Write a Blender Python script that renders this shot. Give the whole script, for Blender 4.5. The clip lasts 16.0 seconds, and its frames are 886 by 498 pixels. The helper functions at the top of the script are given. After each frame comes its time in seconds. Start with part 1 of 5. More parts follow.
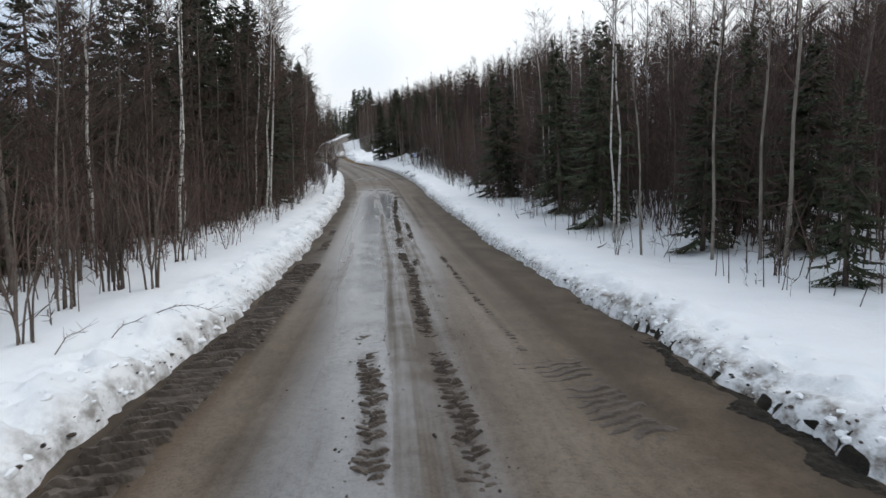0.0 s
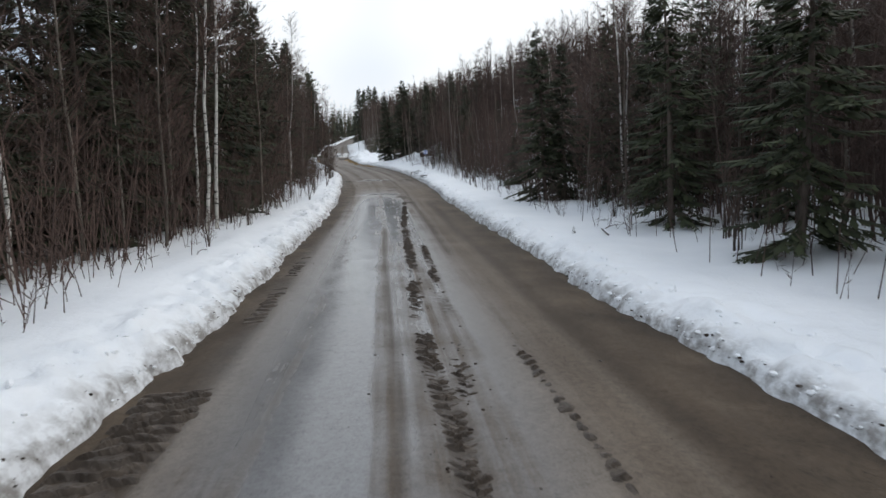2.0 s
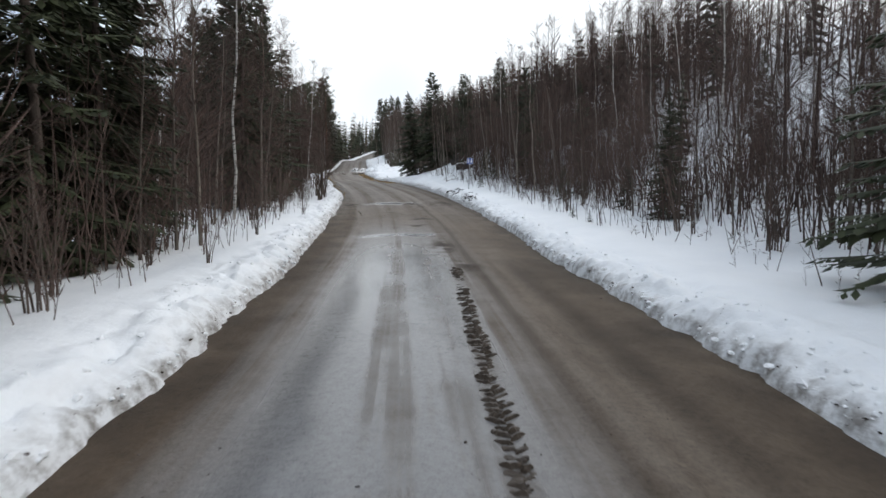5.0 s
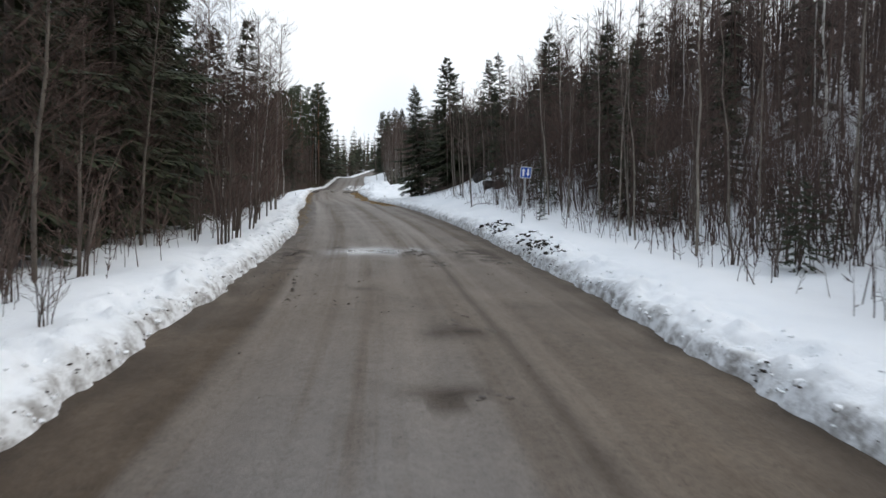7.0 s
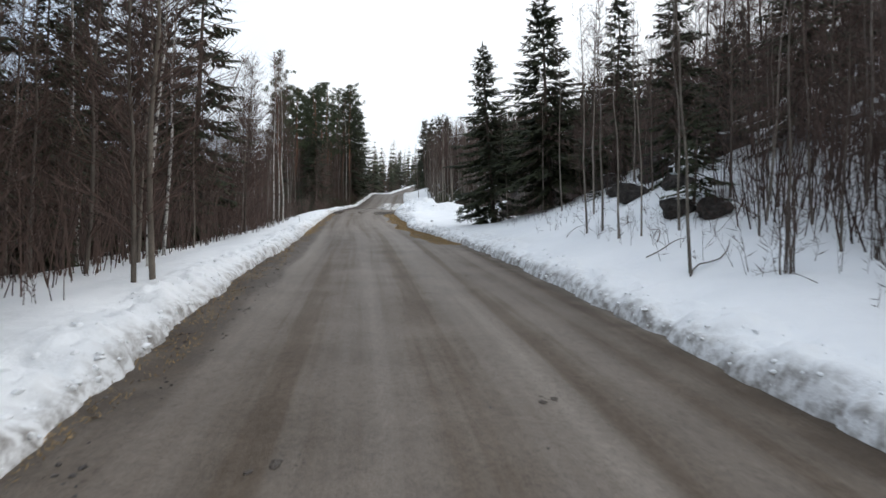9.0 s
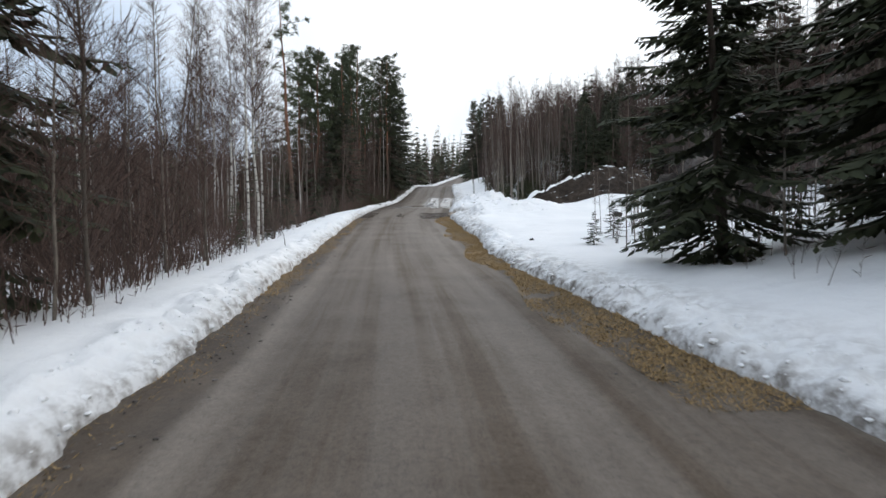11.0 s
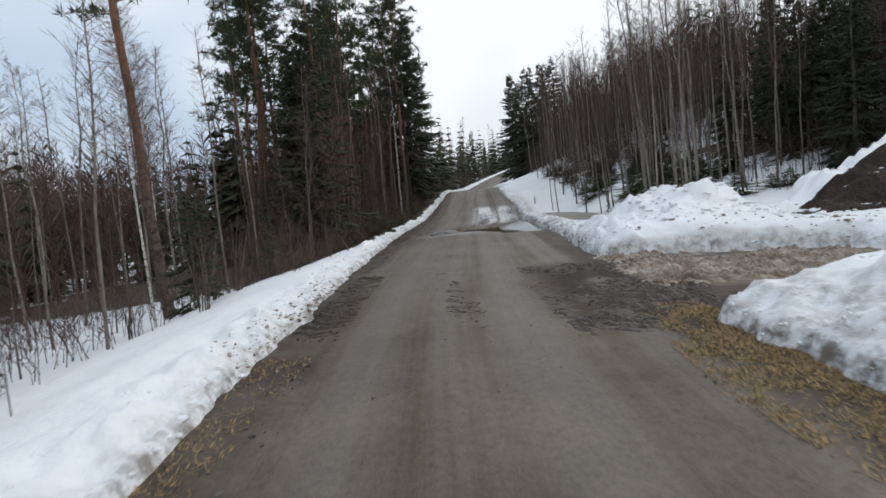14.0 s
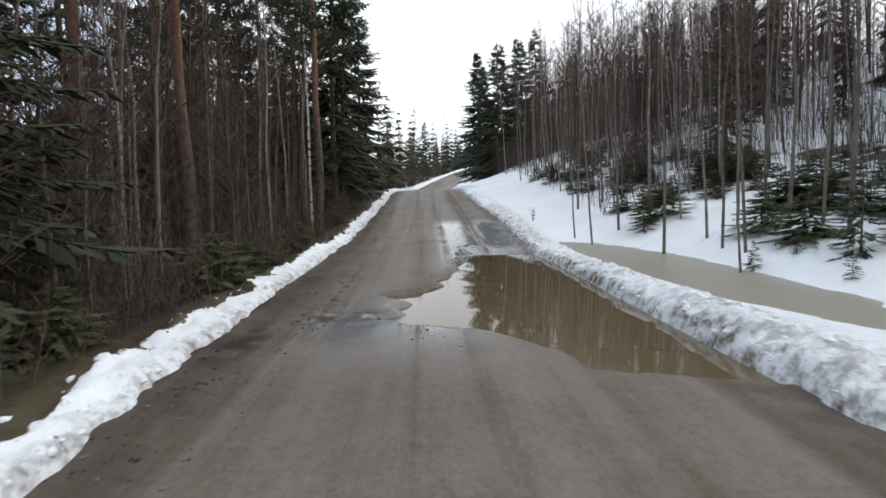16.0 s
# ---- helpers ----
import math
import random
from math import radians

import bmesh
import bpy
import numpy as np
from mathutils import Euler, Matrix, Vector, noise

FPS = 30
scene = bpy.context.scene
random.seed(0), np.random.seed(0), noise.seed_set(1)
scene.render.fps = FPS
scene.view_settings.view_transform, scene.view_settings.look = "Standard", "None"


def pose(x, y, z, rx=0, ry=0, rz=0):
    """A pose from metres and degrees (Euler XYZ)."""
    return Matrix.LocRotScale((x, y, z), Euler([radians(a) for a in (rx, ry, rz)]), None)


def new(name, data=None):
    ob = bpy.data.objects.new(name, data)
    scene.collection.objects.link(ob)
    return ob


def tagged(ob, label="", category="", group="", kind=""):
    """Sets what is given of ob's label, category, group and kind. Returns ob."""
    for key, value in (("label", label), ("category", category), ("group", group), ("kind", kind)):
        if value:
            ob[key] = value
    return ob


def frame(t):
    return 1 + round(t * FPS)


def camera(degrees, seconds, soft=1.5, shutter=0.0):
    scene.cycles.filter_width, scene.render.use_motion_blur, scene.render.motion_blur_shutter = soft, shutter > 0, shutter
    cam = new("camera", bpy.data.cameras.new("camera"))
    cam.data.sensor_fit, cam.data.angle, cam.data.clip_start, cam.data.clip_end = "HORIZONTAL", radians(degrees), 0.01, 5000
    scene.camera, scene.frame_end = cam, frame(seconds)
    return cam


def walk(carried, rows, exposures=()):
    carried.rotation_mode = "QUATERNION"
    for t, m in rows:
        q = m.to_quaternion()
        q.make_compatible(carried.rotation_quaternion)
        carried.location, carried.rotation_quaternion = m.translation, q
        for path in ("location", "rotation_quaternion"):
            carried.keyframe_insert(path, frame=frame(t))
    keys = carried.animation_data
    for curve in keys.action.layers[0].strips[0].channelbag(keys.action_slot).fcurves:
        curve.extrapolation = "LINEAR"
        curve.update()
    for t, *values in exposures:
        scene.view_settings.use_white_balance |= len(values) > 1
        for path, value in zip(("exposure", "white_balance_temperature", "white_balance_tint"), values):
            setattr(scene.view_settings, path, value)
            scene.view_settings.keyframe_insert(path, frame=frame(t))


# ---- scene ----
import itertools

cam = camera(77.9, 16.0, 1.5, 0.12)
METRES, EYE, TILT, LEAN, TURN = 115.0, 1.9, -11.0, 0.0, 0.0
ROWS = [
    (0.0, 0.0, 0.0, 0.0, 0.0, 0.0, 0.0),
    (0.5, -0.001, 0.0151, 0.0014, -0.75, 0.15, -0.57),
    (1.0, -0.0025, 0.0334, 0.0031, -0.01, -0.44, 0.89),
    (1.5, -0.0045, 0.0522, 0.0054, 0.64, -0.07, 0.99),
    (2.0, -0.0068, 0.0743, 0.0078, 0.89, 0.29, 0.91),
    (2.5, -0.009, 0.0957, 0.0104, 1.09, 0.65, 0.84),
    (3.0, -0.0121, 0.1222, 0.0138, 1.96, 1.15, 1.06),
    (3.5, -0.0154, 0.1467, 0.0176, 2.55, 2.02, 0.78),
    (6.0, -0.0314, 0.2785, 0.0394, 3.11, 2.32, -0.5),
    (6.5, -0.0354, 0.311, 0.045, 3.04, 3.19, -0.98),
    (7.0, -0.0402, 0.3481, 0.052, 3.08, 4.33, -1.41),
    (7.5, -0.0456, 0.3832, 0.0587, 4.46, 4.58, -0.64),
    (8.0, -0.0521, 0.4182, 0.0661, 5.32, 5.3, -0.5),
    (8.5, -0.0593, 0.4535, 0.0738, 6.32, 6.04, -0.82),
    (9.0, -0.0678, 0.4903, 0.0811, 7.16, 5.88, -2.1),
    (9.5, -0.0767, 0.5228, 0.0885, 8.65, 6.56, -2.96),
    (12.0, -0.1236, 0.683, 0.1215, 13.59, 3.69, -0.34),
    (12.5, -0.1345, 0.7158, 0.1277, 14.47, 3.77, 0.53),
    (13.0, -0.1476, 0.7537, 0.1349, 14.8, 3.99, 0.47),
    (13.5, -0.1583, 0.787, 0.1419, 15.01, 5.04, 1.03),
    (14.0, -0.1694, 0.8241, 0.1502, 14.58, 5.38, 2.52),
    (14.5, -0.1787, 0.858, 0.1584, 13.44, 6.2, 1.89),
    (15.0, -0.1877, 0.891, 0.1661, 11.41, 6.31, 0.3),
    (15.5, -0.1951, 0.9243, 0.1725, 9.71, 5.45, -0.12),
    (16.0, -0.2018, 0.9591, 0.1793, 8.31, 5.12, -0.24),
]
walk(cam, [(t, pose(0, 0, EYE, TILT, LEAN, TURN) @ pose(METRES * x, METRES * y, METRES * z, 90 + pitch, roll, yaw)) for t, x, y, z, yaw, pitch, roll in ROWS],
     [(0.0, -0.16), (3.5, -0.12), (6.0, 0.0), (6.8, -0.04), (7.5, -0.13), (8.3, -0.02), (9.0, 0.0), (12.0, -0.05), (12.6, -0.26), (13.4, -0.27), (14.0, -0.22), (15.0, -0.11), (16.0, 0.26)])

# ---- light ----
world = bpy.data.worlds.new("overcast_sky")
scene.world = world
world.use_nodes = True
wn, wl = world.node_tree.nodes, world.node_tree.links
sky = wn.new("ShaderNodeTexSky")
sky.sky_type, sky.sun_disc, sky.sun_elevation, sky.sun_rotation = "NISHITA", False, radians(32), radians(60)
sky.dust_density, sky.ozone_density = 3.0, 1.0
thin = wn.new("ShaderNodeVectorMath")
thin.operation = "SCALE"
thin.inputs["Scale"].default_value = 0.08
wl.new(sky.outputs["Color"], thin.inputs[0])
coord = wn.new("ShaderNodeTexCoord")
cloud = wn.new("ShaderNodeTexNoise")
cloud.inputs["Scale"].default_value, cloud.inputs["Detail"].default_value = 1.5, 3.0
wl.new(coord.outputs["Generated"], cloud.inputs["Vector"])
ramp = wn.new("ShaderNodeValToRGB")
ramp.color_ramp.elements[0].position, ramp.color_ramp.elements[0].color = 0.34, (0.69, 0.82, 1.0, 1)
ramp.color_ramp.elements[1].position, ramp.color_ramp.elements[1].color = 0.53, (1.22, 1.265, 1.31, 1)
# the veil is thinner and bluer away from the sun, and brighter towards the zenith
height = wn.new("ShaderNodeSeparateXYZ")
wl.new(coord.outputs["Generated"], height.inputs[0])
veil = wn.new("ShaderNodeMath")
veil.operation = "MULTIPLY_ADD"
veil.inputs[1].default_value = 0.17
wl.new(height.outputs["X"], veil.inputs[0])
wl.new(cloud.outputs["Fac"], veil.inputs[2])
wl.new(veil.outputs[0], ramp.inputs["Fac"])
rise = wn.new("ShaderNodeMapRange")
rise.inputs["To Min"].default_value, rise.inputs["To Max"].default_value = 0.87, 1.14
wl.new(height.outputs["Z"], rise.inputs["Value"])
dome = wn.new("ShaderNodeVectorMath")
dome.operation = "SCALE"
wl.new(ramp.outputs["Color"], dome.inputs[0])
wl.new(rise.outputs["Result"], dome.inputs["Scale"])
blend = wn.new("ShaderNodeMix")
blend.data_type = "RGBA"
blend.inputs["Factor"].default_value = 0.86
wl.new(thin.outputs["Vector"], blend.inputs["A"])
wl.new(dome.outputs["Vector"], blend.inputs["B"])
wl.new(blend.outputs["Result"], wn["Background"].inputs["Color"])
wn["Background"].inputs["Strength"].default_value = 1.12
sun = new("sun", bpy.data.lights.new("sun", "SUN"))
sun.data.energy, sun.data.angle, sun.data.color = 0.7, radians(40), (1.0, 0.97, 0.93)
sun.matrix_world = pose(0, 0, 60, 58, 0, 120)


# ---- materials ----
def shader(name, rough=0.8, metal=0.0):
    m = bpy.data.materials.new(name)
    m.use_nodes = True
    n, l = m.node_tree.nodes, m.node_tree.links
    b = n["Principled BSDF"]
    b.inputs["Roughness"].default_value, b.inputs["Metallic"].default_value = rough, metal
    b.inputs["Specular IOR Level"].default_value = 0.3
    return m, n, l, b


def node(n, kind, **values):
    made = n.new(kind)
    for key, value in values.items():
        made.inputs[key.replace("_", " ")].default_value = value
    return made


def stops(n, pairs):
    r = n.new("ShaderNodeValToRGB")
    e = r.color_ramp.elements
    while len(e) < len(pairs):
        e.new(0.5)
    for k, (at, c) in zip(e, pairs):
        k.position, k.color = at, (*c, 1)
    return r


def mottled(name, pairs, scale, rough=0.85, bump=0.3, fine=18.0, depth=0.02, each=0.0, stretch=(1, 1, 1)):
    """A surface with coarse and fine variation; each: brightness that differs from object to object."""
    m, n, l, b = shader(name, rough)
    tc = n.new("ShaderNodeTexCoord")
    mp = n.new("ShaderNodeMapping")
    mp.inputs["Scale"].default_value = stretch
    l.new(tc.outputs["Object"], mp.inputs["Vector"])
    a = node(n, "ShaderNodeTexNoise", Scale=scale, Detail=6.0, Roughness=0.65)
    f = node(n, "ShaderNodeTexNoise", Scale=scale * fine, Detail=4.0, Roughness=0.7)
    l.new(mp.outputs["Vector"], a.inputs["Vector"])
    l.new(mp.outputs["Vector"], f.inputs["Vector"])
    mix = n.new("ShaderNodeMath")
    mix.operation = "MULTIPLY_ADD"
    mix.inputs[1].default_value, mix.inputs[2].default_value = 0.35, -0.17
    l.new(f.outputs["Fac"], mix.inputs[0])
    add = n.new("ShaderNodeMath")
    l.new(a.outputs["Fac"], add.inputs[0])
    l.new(mix.outputs[0], add.inputs[1])
    r = stops(n, pairs)
    l.new(add.outputs[0], r.inputs["Fac"])
    out = r.outputs["Color"]
    if each:
        info = n.new("ShaderNodeObjectInfo")
        hsv = n.new("ShaderNodeHueSaturation")
        mr = n.new("ShaderNodeMapRange")
        mr.inputs["To Min"].default_value, mr.inputs["To Max"].default_value = 1 - each, 1 + each
        l.new(info.outputs["Random"], mr.inputs["Value"])
        l.new(mr.outputs["Result"], hsv.inputs["Value"])
        l.new(out, hsv.inputs["Color"])
        out = hsv.outputs["Color"]
    l.new(out, b.inputs["Base Color"])
    bp = node(n, "ShaderNodeBump", Strength=bump, Distance=depth)
    l.new(add.outputs[0], bp.inputs["Height"])
    l.new(bp.outputs["Normal"], b.inputs["Normal"])
    return m


def leafy(name, low, high, each=0.25):
    """Needles and twigs: each clump a little different."""
    m, n, l, b = shader(name, 0.75)
    geo = n.new("ShaderNodeNewGeometry")
    info = n.new("ShaderNodeObjectInfo")
    r = stops(n, [(0.0, low), (1.0, high)])
    l.new(geo.outputs["Random Per Island"], r.inputs["Fac"])
    hsv = n.new("ShaderNodeHueSaturation")
    mr = n.new("ShaderNodeMapRange")
    mr.inputs["To Min"].default_value, mr.inputs["To Max"].default_value = 1 - each, 1 + each
    l.new(info.outputs["Random"], mr.inputs["Value"])
    l.new(mr.outputs["Result"], hsv.inputs["Value"])
    l.new(r.outputs["Color"], hsv.inputs["Color"])
    l.new(hsv.outputs["Color"], b.inputs["Base Color"])
    return m


NEEDLE = leafy("spruce_needles", (0.019, 0.024, 0.013), (0.050, 0.058, 0.028))
PINE_NEEDLE = leafy("pine_needles", (0.028, 0.037, 0.018), (0.066, 0.080, 0.038))
OLIVE_NEEDLE = leafy("olive_needles", (0.030, 0.036, 0.014), (0.085, 0.092, 0.036))
TWIG = leafy("bare_twigs", (0.044, 0.028, 0.023), (0.118, 0.076, 0.061))
BARK = mottled("dark_bark", [(0.3, (0.045, 0.034, 0.028)), (0.7, (0.15, 0.12, 0.10))], 5, 0.9, 0.6, each=0.3, stretch=(1, 1, 0.25))
GREY_BARK = mottled("grey_bark", [(0.3, (0.065, 0.053, 0.044)), (0.7, (0.20, 0.17, 0.14))], 4, 0.85, 0.4, each=0.3, stretch=(1, 1, 0.4))
ASPEN_BARK = mottled("aspen_bark", [(0.3, (0.085, 0.072, 0.06)), (0.7, (0.26, 0.23, 0.195))], 4, 0.85, 0.4, each=0.3, stretch=(1, 1, 0.4))
PINE_BARK = mottled("red_pine_bark", [(0.3, (0.085, 0.042, 0.028)), (0.7, (0.24, 0.12, 0.075))], 6, 0.9, 0.7, each=0.2, stretch=(1, 1, 0.3))


def plated_foot(m):
    """Old pines: thick grey-brown plates below, thin red bark above."""
    n, l = m.node_tree.nodes, m.node_tree.links
    b = n["Principled BSDF"]
    tc = n.new("ShaderNodeTexCoord")
    split = n.new("ShaderNodeSeparateXYZ")
    l.new(tc.outputs["Object"], split.inputs[0])
    up = n.new("ShaderNodeMapRange")
    up.inputs["From Min"].default_value, up.inputs["From Max"].default_value = 2.5, 7.5
    l.new(split.outputs["Z"], up.inputs["Value"])
    plates = node(n, "ShaderNodeTexNoise", Scale=7.0, Detail=5.0, Roughness=0.7)
    l.new(tc.outputs["Object"], plates.inputs["Vector"])
    grey = stops(n, [(0.35, (0.03, 0.023, 0.019)), (0.65, (0.135, 0.105, 0.085))])
    l.new(plates.outputs["Fac"], grey.inputs["Fac"])
    mix = n.new("ShaderNodeMix")
    mix.data_type = "RGBA"
    old = b.inputs["Base Color"].links[0].from_socket
    l.new(up.outputs["Result"], mix.inputs["Factor"])
    l.new(grey.outputs["Color"], mix.inputs["A"])
    l.new(old, mix.inputs["B"])
    l.new(mix.outputs["Result"], b.inputs["Base Color"])


plated_foot(PINE_BARK)
ROCK = mottled("grey_rock", [(0.28, (0.03, 0.027, 0.025)), (0.5, (0.11, 0.10, 0.095)), (0.72, (0.27, 0.255, 0.24))], 1.4, 0.85, 1.0, fine=7, depth=0.25)
SOIL = mottled("dark_soil", [(0.3, (0.018, 0.013, 0.010)), (0.55, (0.055, 0.040, 0.031)), (0.8, (0.16, 0.13, 0.105))], 1.2, 0.95, 1.0, fine=9, depth=0.12)


def snowed(m, low, high):
    """Adds old snow on the flatter faces, broken up by noise."""
    n, l = m.node_tree.nodes, m.node_tree.links
    b = n["Principled BSDF"]
    geo = n.new("ShaderNodeNewGeometry")
    split = n.new("ShaderNodeSeparateXYZ")
    l.new(geo.outputs["Normal"], split.inputs[0])
    tc = n.new("ShaderNodeTexCoord")
    drift = node(n, "ShaderNodeTexNoise", Scale=1.1, Detail=5.0, Roughness=0.6)
    l.new(tc.outputs["Object"], drift.inputs["Vector"])
    add = n.new("ShaderNodeMath")
    add.operation = "MULTIPLY_ADD"
    add.inputs[1].default_value = 0.9
    l.new(drift.outputs["Fac"], add.inputs[0])
    l.new(split.outputs["Z"], add.inputs[2])
    cover = n.new("ShaderNodeMapRange")
    cover.inputs["From Min"].default_value, cover.inputs["From Max"].default_value = low, high
    l.new(add.outputs[0], cover.inputs["Value"])
    mix = n.new("ShaderNodeMix")
    mix.data_type = "RGBA"
    mix.inputs["B"].default_value = (0.74, 0.77, 0.80, 1)
    old = b.inputs["Base Color"].links[0].from_socket
    l.new(cover.outputs["Result"], mix.inputs["Factor"])
    l.new(old, mix.inputs["A"])
    l.new(mix.outputs["Result"], b.inputs["Base Color"])
    return m


TREAD = mottled("wet_tread_mud", [(0.3, (0.032, 0.024, 0.018)), (0.55, (0.074, 0.057, 0.044)), (0.8, (0.15, 0.12, 0.095))], 5.0, 0.5, 0.6, fine=12, depth=0.02)
TURF = mottled("torn_turf", [(0.3, (0.012, 0.010, 0.008)), (0.55, (0.032, 0.027, 0.02)), (0.8, (0.075, 0.062, 0.045))], 6.0, 0.95, 1.0, fine=14, depth=0.05)
DIRTY_SLUSH = mottled("dirty_slush", [(0.3, (0.12, 0.09, 0.064)), (0.5, (0.27, 0.215, 0.165)), (0.72, (0.56, 0.50, 0.43))], 2.2, 0.6, 0.6, fine=12, depth=0.05)
SNOWY_ROCK = snowed(mottled("snowy_rock", [(0.28, (0.020, 0.017, 0.015)), (0.5, (0.062, 0.054, 0.048)), (0.72, (0.165, 0.15, 0.138))], 1.6, 0.9, 1.0, fine=6, depth=0.4), 1.39, 1.45)
HEAP_SOIL = snowed(mottled("heap_soil", [(0.3, (0.013, 0.010, 0.008)), (0.55, (0.040, 0.030, 0.023)), (0.8, (0.115, 0.092, 0.074))], 0.9, 0.95, 1.0, fine=9, depth=0.25), 1.42, 1.48)
GRASS = leafy("dead_grass", (0.16, 0.105, 0.045), (0.50, 0.34, 0.16))
STEEL = mottled("galvanised_steel", [(0.3, (0.32, 0.33, 0.34)), (0.7, (0.46, 0.47, 0.48))], 9, 0.5, 0.05)


def birch_bark():
    m = mottled("birch_bark", [(0.25, (0.30, 0.275, 0.24)), (0.6, (0.60, 0.58, 0.54))], 3, 0.7, 0.2, each=0.15)
    n, l = m.node_tree.nodes, m.node_tree.links
    tc = n.new("ShaderNodeTexCoord")
    mp = n.new("ShaderNodeMapping")
    mp.inputs["Scale"].default_value = (3, 3, 7)
    l.new(tc.outputs["Object"], mp.inputs["Vector"])
    marks = node(n, "ShaderNodeTexNoise", Scale=1.3, Detail=3.0, Roughness=0.6)
    l.new(mp.outputs["Vector"], marks.inputs["Vector"])
    r = stops(n, [(0.54, (0, 0, 0)), (0.61, (1, 1, 1))])
    l.new(marks.outputs["Fac"], r.inputs["Fac"])
    b = n["Principled BSDF"]
    old = b.inputs["Base Color"].links[0].from_socket
    mix = n.new("ShaderNodeMix")
    mix.data_type = "RGBA"
    mix.inputs["B"].default_value = (0.055, 0.045, 0.04, 1)
    l.new(r.outputs["Color"], mix.inputs["Factor"])
    l.new(old, mix.inputs["A"])
    l.new(mix.outputs["Result"], b.inputs["Base Color"])
    return m


BIRCH = birch_bark()


def snow_material():
    m, n, l, b = shader("old_snow", 0.55)
    tc = n.new("ShaderNodeTexCoord")
    big = node(n, "ShaderNodeTexNoise", Scale=0.35, Detail=5.0, Roughness=0.6)
    lump = node(n, "ShaderNodeTexNoise", Scale=5.0, Detail=6.0, Roughness=0.65)
    grit = node(n, "ShaderNodeTexNoise", Scale=38.0, Detail=3.0, Roughness=0.7)
    for k in (big, lump, grit):
        l.new(tc.outputs["Object"], k.inputs["Vector"])
    tone = stops(n, [(0.3, (0.79, 0.81, 0.83)), (0.7, (0.89, 0.90, 0.91))])
    l.new(big.outputs["Fac"], tone.inputs["Fac"])
    # meltwater grime ploughed up from the road; the attribute tells how near the road's edge the snow lies
    at = n.new("ShaderNodeAttribute")
    at.attribute_name = "grime"
    mul = n.new("ShaderNodeMath")
    mul.operation = "MULTIPLY"
    l.new(at.outputs["Fac"], mul.inputs[0])
    speck = stops(n, [(0.42, (0.15, 0.15, 0.15)), (0.62, (1, 1, 1))])
    l.new(lump.outputs["Fac"], speck.inputs["Fac"])
    l.new(speck.outputs["Color"], mul.inputs[1])
    dirt = n.new("ShaderNodeMix")
    dirt.data_type = "RGBA"
    dirt.inputs["B"].default_value = (0.13, 0.105, 0.08, 1)
    l.new(mul.outputs[0], dirt.inputs["Factor"])
    l.new(tone.outputs["Color"], dirt.inputs["A"])
    # bare forest floor where the snow has melted under the trees
    bare = n.new("ShaderNodeAttribute")
    bare.attribute_name = "litter"
    ragged = n.new("ShaderNodeMath")
    ragged.operation = "MULTIPLY_ADD"
    ragged.inputs[1].default_value = 1.4
    l.new(lump.outputs["Fac"], ragged.inputs[0])
    l.new(bare.outputs["Fac"], ragged.inputs[2])
    melt = n.new("ShaderNodeMapRange")
    melt.inputs["From Min"].default_value, melt.inputs["From Max"].default_value = 1.12, 1.22
    l.new(ragged.outputs[0], melt.inputs["Value"])
    moss = stops(n, [(0.35, (0.035, 0.025, 0.016)), (0.5, (0.075, 0.055, 0.034)), (0.65, (0.060, 0.065, 0.026))])
    l.new(lump.outputs["Fac"], moss.inputs["Fac"])
    floor_mix = n.new("ShaderNodeMix")
    floor_mix.data_type = "RGBA"
    l.new(melt.outputs["Result"], floor_mix.inputs["Factor"])
    l.new(dirt.outputs["Result"], floor_mix.inputs["A"])
    l.new(moss.outputs["Color"], floor_mix.inputs["B"])
    l.new(floor_mix.outputs["Result"], b.inputs["Base Color"])
    b.inputs["Subsurface Weight"].default_value = 0.0
    add = n.new("ShaderNodeMath")
    add.operation = "MULTIPLY_ADD"
    add.inputs[1].default_value = 0.25
    l.new(grit.outputs["Fac"], add.inputs[0])
    l.new(lump.outputs["Fac"], add.inputs[2])
    bp = node(n, "ShaderNodeBump", Strength=0.5, Distance=0.06)
    l.new(add.outputs[0], bp.inputs["Height"])
    l.new(bp.outputs["Normal"], b.inputs["Normal"])
    return m


